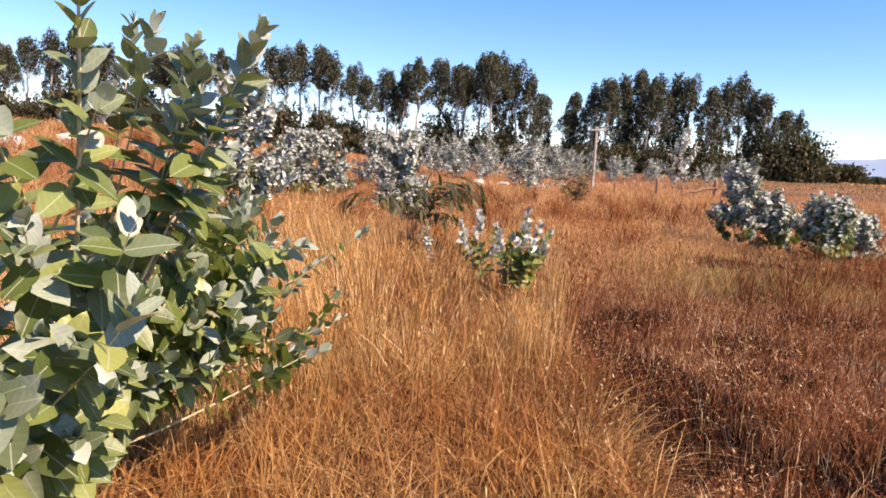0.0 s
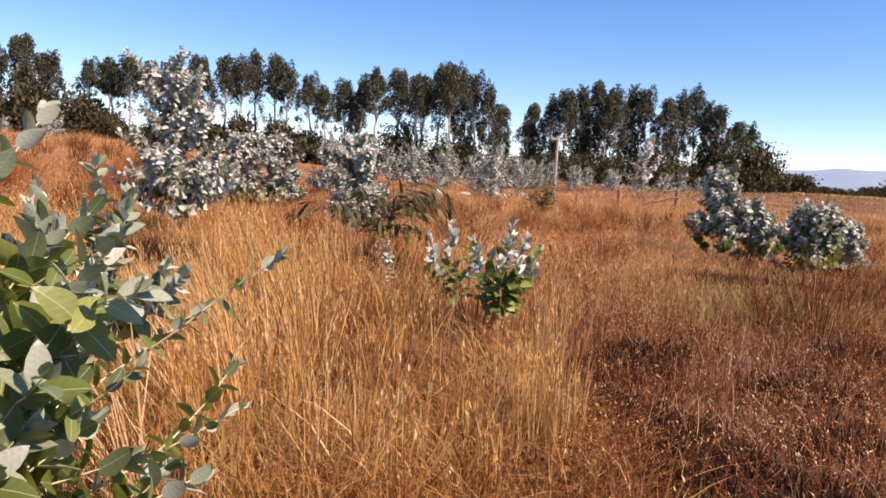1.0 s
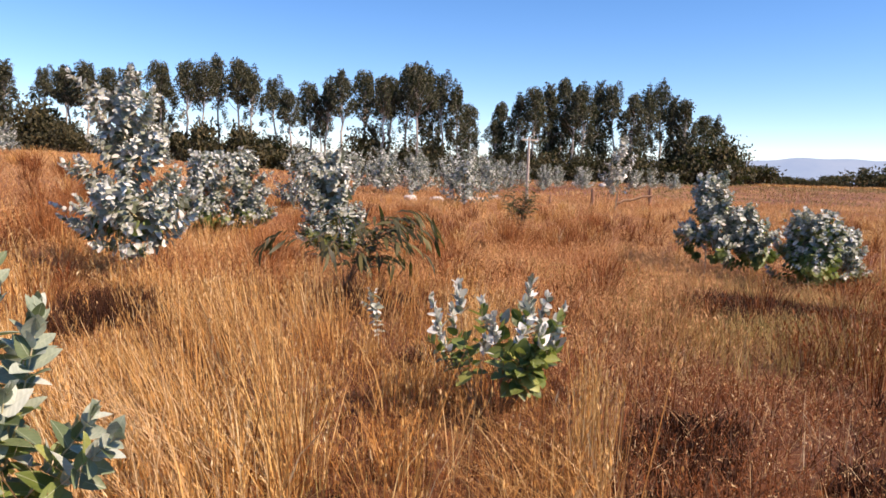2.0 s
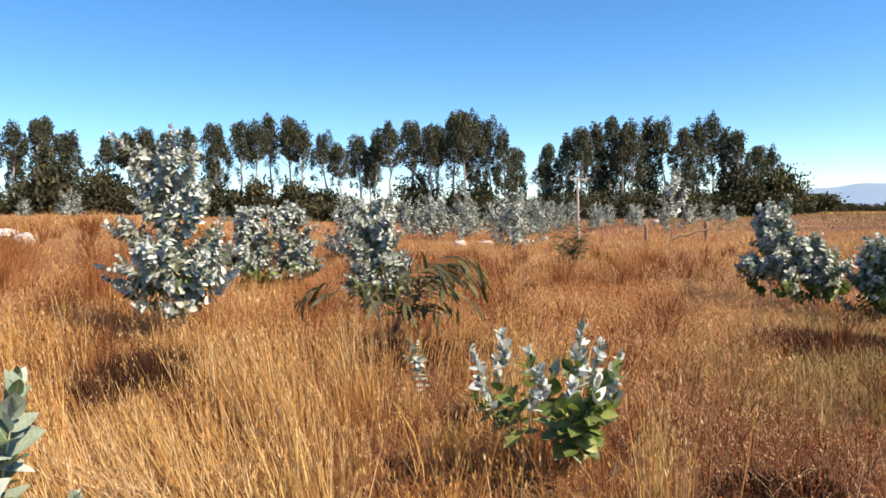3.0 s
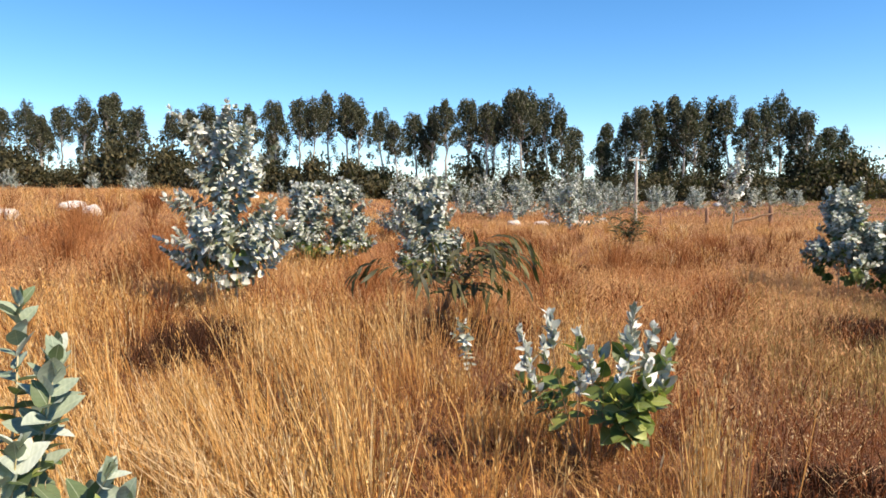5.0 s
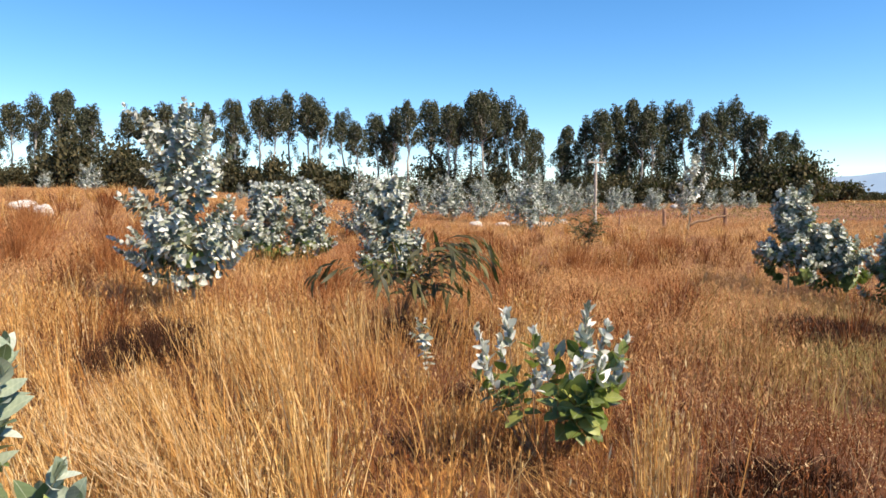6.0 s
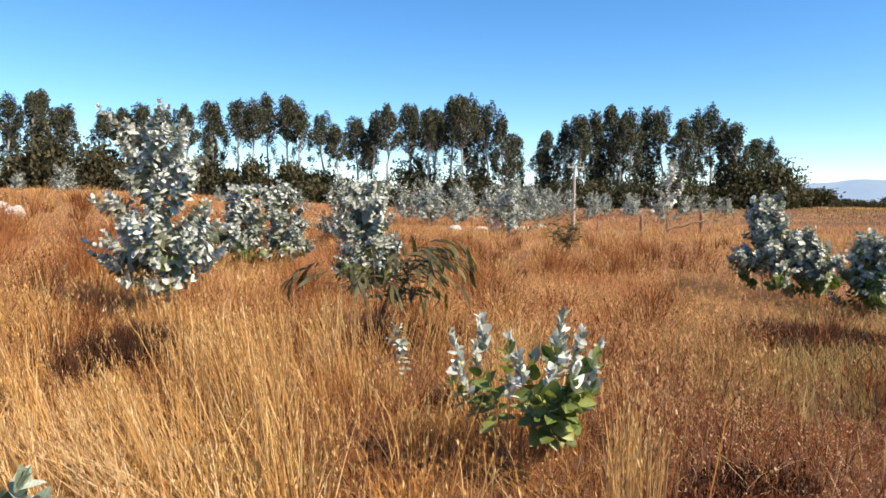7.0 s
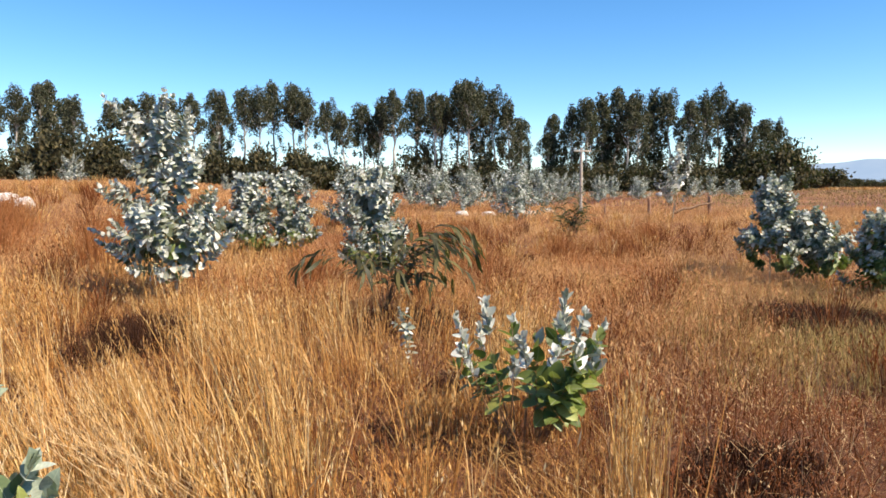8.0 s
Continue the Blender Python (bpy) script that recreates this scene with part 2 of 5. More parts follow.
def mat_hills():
    m, n, l, b = material("hills_painted_haze")
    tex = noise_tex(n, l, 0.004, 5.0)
    # distance haze painted as pale blue, emitted so the sun doesn't shade it
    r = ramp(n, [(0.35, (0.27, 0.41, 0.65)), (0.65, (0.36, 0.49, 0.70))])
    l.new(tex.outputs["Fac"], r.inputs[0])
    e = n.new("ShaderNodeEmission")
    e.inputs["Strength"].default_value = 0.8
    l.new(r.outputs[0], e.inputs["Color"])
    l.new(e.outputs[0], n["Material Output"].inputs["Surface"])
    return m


# ---- mesh helpers ----
rng = np.random.default_rng(7)


def mesh_of(name, verts, faces, mats, slots=None, smooth=True):
    """A mesh from an array of vertices and a list of face arrays, one array for each count of corners."""
    me = bpy.data.meshes.new(name)
    verts = np.asarray(verts, dtype=np.float32)
    faces = [np.asarray(f, dtype=np.int32) for f in faces if len(f)]
    me.vertices.add(len(verts))
    me.vertices.foreach_set("co", verts.ravel())
    corners = np.concatenate([f.ravel() for f in faces])
    sizes = np.concatenate([np.full(len(f), f.shape[1], dtype=np.int32) for f in faces])
    me.loops.add(len(corners))
    me.loops.foreach_set("vertex_index", corners)
    me.polygons.add(len(sizes))
    me.polygons.foreach_set("loop_start", np.concatenate(([0], np.cumsum(sizes)[:-1])).astype(np.int32))
    for m in mats:
        me.materials.append(m)
    if slots is not None:
        me.polygons.foreach_set("material_index", np.asarray(slots, dtype=np.int32))
    me.polygons.foreach_set("use_smooth", np.full(len(sizes), smooth))
    me.update(calc_edges=True)
    return me


def part(name, me, parent, label=""):
    ob = new(name, me)
    ob.parent = parent
    if label:
        ob["label"] = label
    return ob


def empty_thing(name, m, label, category, group=""):
    ob = new(name)
    ob.empty_display_size = 0.1
    ob.matrix_world = m
    return tagged(ob, label, category, group)


def tube(points, radii, sides=6):
    """Vertices and quads of a round tapering tube along points, closed by its last ring's shrinking."""
    pts = np.array(points, dtype=float)
    tan = np.gradient(pts, axis=0)
    tan /= np.linalg.norm(tan, axis=1)[:, None] + 1e-9
    ref = np.array([0.31, 0.95, 0.05])
    side = np.cross(tan, ref)
    side /= np.linalg.norm(side, axis=1)[:, None] + 1e-9
    up = np.cross(tan, side)
    a = np.linspace(0, 2 * np.pi, sides, endpoint=False)
    ring = np.cos(a)[None, :, None] * side[:, None, :] + np.sin(a)[None, :, None] * up[:, None, :]
    v = (pts[:, None, :] + ring * np.array(radii)[:, None, None]).reshape(-1, 3)
    i, j = np.meshgrid(np.arange(len(pts) - 1), np.arange(sides), indexing="ij")
    k = (j + 1) % sides
    f = np.stack([i * sides + j, i * sides + k, (i + 1) * sides + k, (i + 1) * sides + j], -1).reshape(-1, 4)
    return v, f


def joined(pieces):
    """One list of vertices and quads out of several."""
    vs, fs, at = [], [], 0
    for v, f in pieces:
        vs.append(v)
        fs.append(np.asarray(f) + at)
        at += len(v)
    return np.concatenate(vs), np.concatenate(fs)


def smooth(a, lo, hi):
    t = np.clip((a - lo) / (hi - lo), 0, 1)
    return t * t * (3 - 2 * t)


def ground_z(x, y):
    """The lie of the land: nearly level, a dip ahead, a rise on the left and far off."""
    x, y = np.asarray(x, dtype=float), np.asarray(y, dtype=float)
    r, b = np.hypot(x, y), np.degrees(np.arctan2(x, np.maximum(y, 0.01)))
    left = smooth(-b, 3, 26) * smooth(y, 0, 10)
    z = (1 - left) * -0.25 * smooth(r, 6, 14) * (1 - smooth(r, 45, 75))
    z = z + left * 1.75 * smooth(r, 6, 44) + 1.0 * smooth(r, 60, 130) + 1.4 * smooth(r, 130, 700)
    z = z - 0.28 * np.exp(-((x - 7.8) ** 2 + (y - 12.5) ** 2) / 9.0)
    z = z + 0.05 * np.sin(x * 0.9 + 1.3) * np.sin(y * 0.7) * smooth(r, 2, 8) + 0.02 * np.sin(x * 2.7 + y * 1.9)
    return z


def gz(x, y):
    return float(ground_z(x, y))


# ---- ground and distance ----
def build_ground():
    radii = np.concatenate(([0.0], np.geomspace(0.4, 4000, 150)))
    seg = 160
    a = np.linspace(0, 2 * np.pi, seg, endpoint=False)
    x = (radii[:, None] * np.sin(a)[None]).ravel()
    y = (radii[:, None] * np.cos(a)[None]).ravel()
    i, j = np.meshgrid(np.arange(len(radii) - 1), np.arange(seg), indexing="ij")
    k = (j + 1) % seg
    f = np.stack([i * seg + j, i * seg + k, (i + 1) * seg + k, (i + 1) * seg + j], -1).reshape(-1, 4)
    me = mesh_of("ground", np.stack([x, y, ground_z(x, y)], -1), [f], [mat_ground()])
    bm = bmesh.new()
    bm.from_mesh(me)
    bmesh.ops.remove_doubles(bm, verts=bm.verts, dist=0.001)
    bmesh.ops.recalc_face_normals(bm, faces=bm.faces)
    bm.to_mesh(me)
    bm.free()
    tagged(new("ground", me), "red-brown dry earth under grass litter, rising gently to the field's edge", "ground", kind="structure")


def build_hills():
    n = 240
    b = np.linspace(-70, 80, n)
    h = 62 + 30 * smooth(b, 8, 30) + 9 * np.sin(b * 0.21) + 5 * np.sin(b * 0.63 + 1) + 2.5 * np.sin(b * 1.9)
    far = 3000.0
    x, y = far * np.sin(np.radians(b)), far * np.cos(np.radians(b))
    rows = [np.stack([x * s, y * s, np.full(n, 0.0) + q * h], -1) for s, q in ((0.93, 0.0), (0.96, 0.55), (1.0, 1.0), (1.06, 0.0))]
    v = np.concatenate(rows)
    i, j = np.meshgrid(np.arange(3), np.arange(n - 1), indexing="ij")
    f = np.stack([i * n + j, i * n + j + 1, (i + 1) * n + j + 1, (i + 1) * n + j], -1).reshape(-1, 4)
    tagged(new("backdrop", mesh_of("backdrop", v, [f], [mat_hills()])), "long low hills far off, blue-grey haze painted into their glowing colour", "hills", kind="structure")


build_ground()
build_hills()


# ---- leaves ----
def leaf_mesh(name, mat, width, fold, droop, twist=0.0):
    """One ovate gum leaf, a metre long along x, folded at its midrib; scaled where it grows."""
    s = np.array([0.0, 0.1, 0.28, 0.5, 0.72, 0.9, 1.0])
    w = width * np.array([0.25, 0.72, 1.0, 0.93, 0.66, 0.27, 0.0])
    v, uv = [], []
    for q, half in zip(s, w):
        z = -droop * q * q
        for side in (-1, 0, 1):
            v.append((q, side * half, z + fold * abs(side) * half + twist * side * half * q))
            uv.append((q, 0.5 + 0.5 * side * half / width))
    f = [(3 * i + c, 3 * i + 3 + c, 3 * i + 4 + c, 3 * i + 1 + c) for i in range(len(s) - 1) for c in (0, 1)]
    me = mesh_of(name, v, [np.array(f)], [mat])
    layer = me.uv_layers.new(name="UVMap")
    layer.data.foreach_set("uv", np.array([uv[i] for i in np.array(f).ravel()], dtype=np.float32).ravel())
    return me


LEAF_SILVER = [leaf_mesh("leaf", M_SILVER_1, w, f, d, t) for w, f, d, t in ((0.36, 0.35, 0.10, 0.1), (0.40, 0.22, 0.18, -0.1), (0.33, 0.5, 0.02, 0.2))]
LEAF_SAGE = [leaf_mesh("leaf", M_SAGE_1, w, f, d, t) for w, f, d, t in ((0.32, 0.3, 0.12, 0.1), (0.36, 0.2, 0.2, -0.12), (0.29, 0.42, 0.05, 0.2))]
LEAF_PALE = [leaf_mesh("leaf", M_PALE_SAGE_1, w, f, d, t) for w, f, d, t in ((0.33, 0.3, 0.10, 0.1), (0.37, 0.2, 0.18, -0.1), (0.30, 0.42, 0.04, 0.2))]
LEAF_TIP = [leaf_mesh("leaf", M_TIP_1, w, f, d, t) for w, f, d, t in ((0.21, 0.5, 0.10, 0.2), (0.25, 0.35, 0.16, -0.2), (0.18, 0.6, -0.05, 0.3))]
LEAF_GREEN = [leaf_mesh("leaf", M_GREEN_1, w, f, d, t) for w, f, d, t in ((0.33, 0.25, 0.16, 0.1), (0.37, 0.15, 0.26, -0.15), (0.30, 0.3, 0.08, 0.25))]
SMALL_V = np.array([(0, 0, 0), (0.26, -0.37, 0.08), (0.45, 0, -0.02), (0.26, 0.37, 0.08), (0.72, -0.33, -0.01), (0.72, 0.33, -0.01), (1, 0, -0.12)])
SMALL_F = np.array([(0, 1, 2), (0, 2, 3), (1, 4, 2), (2, 5, 3), (2, 4, 6), (2, 6, 5)])
DIAMOND_V = np.array([(0, 0, 0), (0.45, -0.28, 0.0), (0.45, 0.28, 0.0), (1, 0, -0.1)])
DIAMOND_F = np.array([(0, 1, 2), (1, 3, 2)])
NARROW_V = np.array([(0, 0, 0), (0.35, -0.085, -0.03), (0.35, 0.085, -0.03), (0.7, -0.07, -0.2), (0.7, 0.07, -0.2), (1, 0, -0.5)])
NARROW_F = np.array([(0, 1, 2), (1, 3, 2), (2, 3, 4), (3, 5, 4)])


def broad_shape(round_by):
    s = np.array([0.0, 0.1, 0.32, 0.62, 0.86, 1.0])
    w = np.array([0.08, 0.24, 0.35, 0.31, 0.17, 0.0])
    v = np.array([(q, c * h, -0.14 * q * q + 0.25 * abs(c) * h) for q, h in zip(s, w * round_by) for c in (-1, 0, 1)])
    f = [(3 * i + c, 3 * i + 3 + c, 3 * i + 4 + c) for i in range(5) for c in (0, 1)] + [(3 * i + c, 3 * i + 4 + c, 3 * i + 1 + c) for i in range(5) for c in (0, 1)]
    return v, np.array(f)


BROAD, POINTED = broad_shape(1.0), broad_shape(0.8)


def foliage(name, mats4, slots, mats, parent, label="", shape=(SMALL_V, SMALL_F)):
    """Many small leaves as one mesh."""
    sv, sf = shape
    m = np.asarray(mats4)
    v = np.einsum("nij,kj->nki", m[:, :3, :3], sv) + m[:, None, :3, 3]
    f = (np.arange(len(m)) * len(sv))[:, None, None] + sf[None]
    me = mesh_of(name, v.reshape(-1, 3), [f.reshape(-1, 3)], mats, np.repeat(slots, len(sf)))
    if len(sv) == 18:
        uv = np.column_stack([sv[:, 0], 0.5 + 1.4 * sv[:, 1]])
        me.uv_layers.new(name="UVMap").data.foreach_set("uv", np.tile(uv[sf.ravel()], (len(m), 1)).astype(np.float32).ravel())
    ob = part(name, me, parent, label)
    ob["kind"] = "stuff"
    return ob


def leaf_pose(p, d, n, size):
    x = d / (np.linalg.norm(d) + 1e-9)
    y = np.cross(n, x)
    y /= np.linalg.norm(y) + 1e-9
    z = np.cross(x, y)
    m = np.eye(4)
    m[:3, 0], m[:3, 1], m[:3, 2], m[:3, 3] = x * size, y * size, z * size, p
    return m


# ---- young gum shrubs ----
class Growth:
    """Stems and leaf poses of one young gum, grown from its base at the origin."""

    def __init__(self, seed):
        self.r = np.random.default_rng(seed)
        self.stems, self.leaves, self.ages, self.owner = [], [], [], []

    def branch(self, start, azimuth, rise, length, bend=0.35, leaf=0.09, gap=0.055, bare=0.12, thick=0.006, erect=0.0, old=1.0, sides=5, wander=0.06, shrink=0.6, pack=0.6, rough=0.16):
        """A shoot with opposite pairs of leaves, small and upright at its tip, broad and spread below. Returns its points."""
        r, n = self.r, 9
        az, el = radians(azimuth), radians(rise)
        d = np.array([math.sin(az) * math.cos(el), math.cos(az) * math.cos(el), math.sin(el)])
        pts = [np.array(start, dtype=float)]
        for _ in range(n):
            d = d + np.array([0, 0, bend / n]) + r.normal(0, wander, 3)
            d /= np.linalg.norm(d)
            pts.append(pts[-1] + d * length / n)
        pts = np.array(pts)
        self.stems.append(tube(pts, np.linspace(thick, thick * 0.3, n + 1), sides))
        turn = r.uniform(0, math.pi)
        s = bare
        while s <= 1.0:
            f = s * n
            i = min(int(f), n - 1)
            p = pts[i] + (pts[i + 1] - pts[i]) * (f - i)
            t = (pts[i + 1] - pts[i]) / np.linalg.norm(pts[i + 1] - pts[i])
            u = np.cross(t, (0.2, 0.1, 0.97) if abs(t[2]) < 0.9 else (1, 0.1, 0))
            u /= np.linalg.norm(u)
            u = u * math.cos(turn) + np.cross(t, u) * math.sin(turn)
            young = max(0.0, (s - 0.55) / 0.45)
            size = leaf * (1 - shrink * young ** 1.4) * (0.75 + 0.25 * min(1.0, s / 0.3))
            spread = radians(max(18.0, 78 - 52 * young - 22 * erect))
            for sign in (1, -1):
                if r.random() < 0.08:
                    continue
                q = size * r.uniform(0.8, 1.15)
                dd = t * math.cos(spread) + sign * u * math.sin(spread) + r.normal(0, rough, 3) + np.array([0, 0, -0.22 * (1 - young)])
                nn = t * math.sin(spread) - sign * u * math.cos(spread) + r.normal(0, rough, 3)
                self.leaves.append(leaf_pose(p, dd, nn, q))
                self.ages.append(old * (1 - young) + r.normal(0, 0.12))
                self.owner.append(len(self.stems) - 1)
            turn += math.pi / 2 + r.normal(0, 0.15)
            s += gap / length * (1 - pack * young)
        for k in range(3):
            dd = t + r.normal(0, 0.25, 3)
            self.leaves.append(leaf_pose(pts[-1], dd, u + r.normal(0, 0.3, 3), leaf * r.uniform(0.28, 0.5)))
            self.ages.append(old - 1.0 if old > 2 else 0.0)
            self.owner.append(len(self.stems) - 1)
        return pts


def young_gum(name, seed, height, spread, shoots, leaf, label, old=0.5, single=0, gap=0.055, low=0.12, base=None, extra=(), rise=(8, 42),
              stem=M_TWIG, mats=None, group="", thick=0.011, twigs=2, leader=True, top_lean=0.55, skirt=0, far=False, tip=0.05, sage=False, side_twigs=0, **tips):
    """A young silver-leaved gum: a leader, side shoots with twigs, and leaves; single: how many leaves are objects of their own."""
    g = Growth(seed)
    r = g.r
    lead = g.branch((0, 0, 0), r.uniform(0, 360), 86, height, 0.1, leaf, gap, 0.35 if leader else 0.9, thick, 0.1, old, 7, 0.05)
    for k in range(shoots):
        f = low + (0.93 - low) * (k + r.uniform(0, 0.9)) / shoots
        i = f * (len(lead) - 1)
        p = lead[int(i)] + (lead[min(int(i) + 1, len(lead) - 1)] - lead[int(i)]) * (i % 1)
        az = k * 137.5 + r.uniform(-25, 25)
        ln = spread * (1.15 - top_lean * f) * r.uniform(0.7, 1.15)
        pts = g.branch(p, az, r.uniform(*rise) + 14 * f, ln, 0.32, leaf * r.uniform(0.85, 1.1), gap, 0.18, thick * 0.5, 0.1, old * (1.15 - 0.7 * f), 5, **tips)
        for _ in range(twigs):
            c = int(r.integers(3, 8))
            g.branch(pts[c], az + r.uniform(-75, 75), r.uniform(25, 65), ln * r.uniform(0.3, 0.55), 0.4, leaf * 0.85, gap, 0.15, thick * 0.3, 0.1, old * (1 - 0.7 * f), 4, **tips)
    for k in range(skirt):
        az = k * 360 / skirt + r.uniform(-20, 20)
        z = height * r.uniform(0.12, 0.26)
        pts = g.branch((0, 0, z), az, r.uniform(2, 24), spread * r.uniform(0.85, 1.15), 0.3, leaf, gap * 0.9, 0.25, thick * 0.45, 0.0, 1.0, 5)
        for c in (4, 6):
            g.branch(pts[c], az + r.uniform(-70, 70), r.uniform(10, 50), spread * 0.4, 0.3, leaf * 0.9, gap, 0.15, thick * 0.3, 0.0, 0.9, 4)
    for e in extra:
        pts = g.branch(**e)
        for _ in range(side_twigs if pts[-1][2] < 1.2 else 0):
            c = int(r.integers(4, 8))
            g.branch(pts[c], e["azimuth"] + r.uniform(-80, 80), e["rise"] * 0.5 + r.uniform(-5, 30), e["length"] * r.uniform(0.28, 0.42), 0.2, e["leaf"] * 0.9, e["gap"], 0.12, 0.004, 0.1, e["old"], 4, shrink=0.4, pack=0.4)
    thing = empty_thing(name, base if base is not None else Matrix(), label, "shrub", group)
    wood = []
    if single:
        for k, (v, f) in enumerate(g.stems):
            wood.append(part("branch" if k else "stem", mesh_of("branch" if k else "stem", v, [f], [stem]), thing))
    else:
        v, f = joined([q for k, q in enumerate(g.stems) if not far or k == 0 or len(q[0]) > 40 and k % 3 == 0])
        part("stem", mesh_of("stem", v, [f], [stem]), thing)["kind"] = "stuff"
    ages = np.array(g.ages)
    order = np.arange(len(g.leaves))
    r.shuffle(order)
    for i in order[:single]:
        pool = LEAF_GREEN if ages[i] > (1.12 if sage else 0.5) else LEAF_PALE if sage and ages[i] < 0.5 else LEAF_SAGE if sage else LEAF_TIP if ages[i] < tip else LEAF_SILVER
        ob = part("leaf", pool[int(r.integers(3))], wood[g.owner[i]])
        ob.matrix_local = Matrix(g.leaves[i].tolist())
    rest = order[single:]
    if len(rest):
        a, b, c = mats or (M_SILVER, M_GREEN, M_TIP)
        foliage("foliage", np.array(g.leaves)[rest], np.where(ages[rest] > 0.5, 1, np.where(ages[rest] < tip, 2, 0)), [a, b, c], thing, "", (POINTED if sage else BROAD) if single else (DIAMOND_V, DIAMOND_F) if far else (SMALL_V, SMALL_F))
    return thing


def spot(x, y, turn=0.0, sink=0.02):
    return pose(x, y, gz(x, y) - sink, 0, 0, turn)


def toward_tip(base, start, tip, sag=4.0, **how):
    """A shoot of a shrub at base that grows from start, above that base, to a tip given in the world."""
    d = Vector(tip) - base.translation - Vector(start)
    return dict(start=start, azimuth=math.degrees(math.atan2(d.x, d.y)), rise=math.degrees(math.atan2(d.z, math.hypot(d.x, d.y))) - sag, length=d.length, bend=radians(2.2 * sag), wander=0.025, **how)


# the tall shrub beside the path: tip in the world, start above the base, leaf, age, bare share, gap
TALL_BASE = spot(-1.2, 0.25)
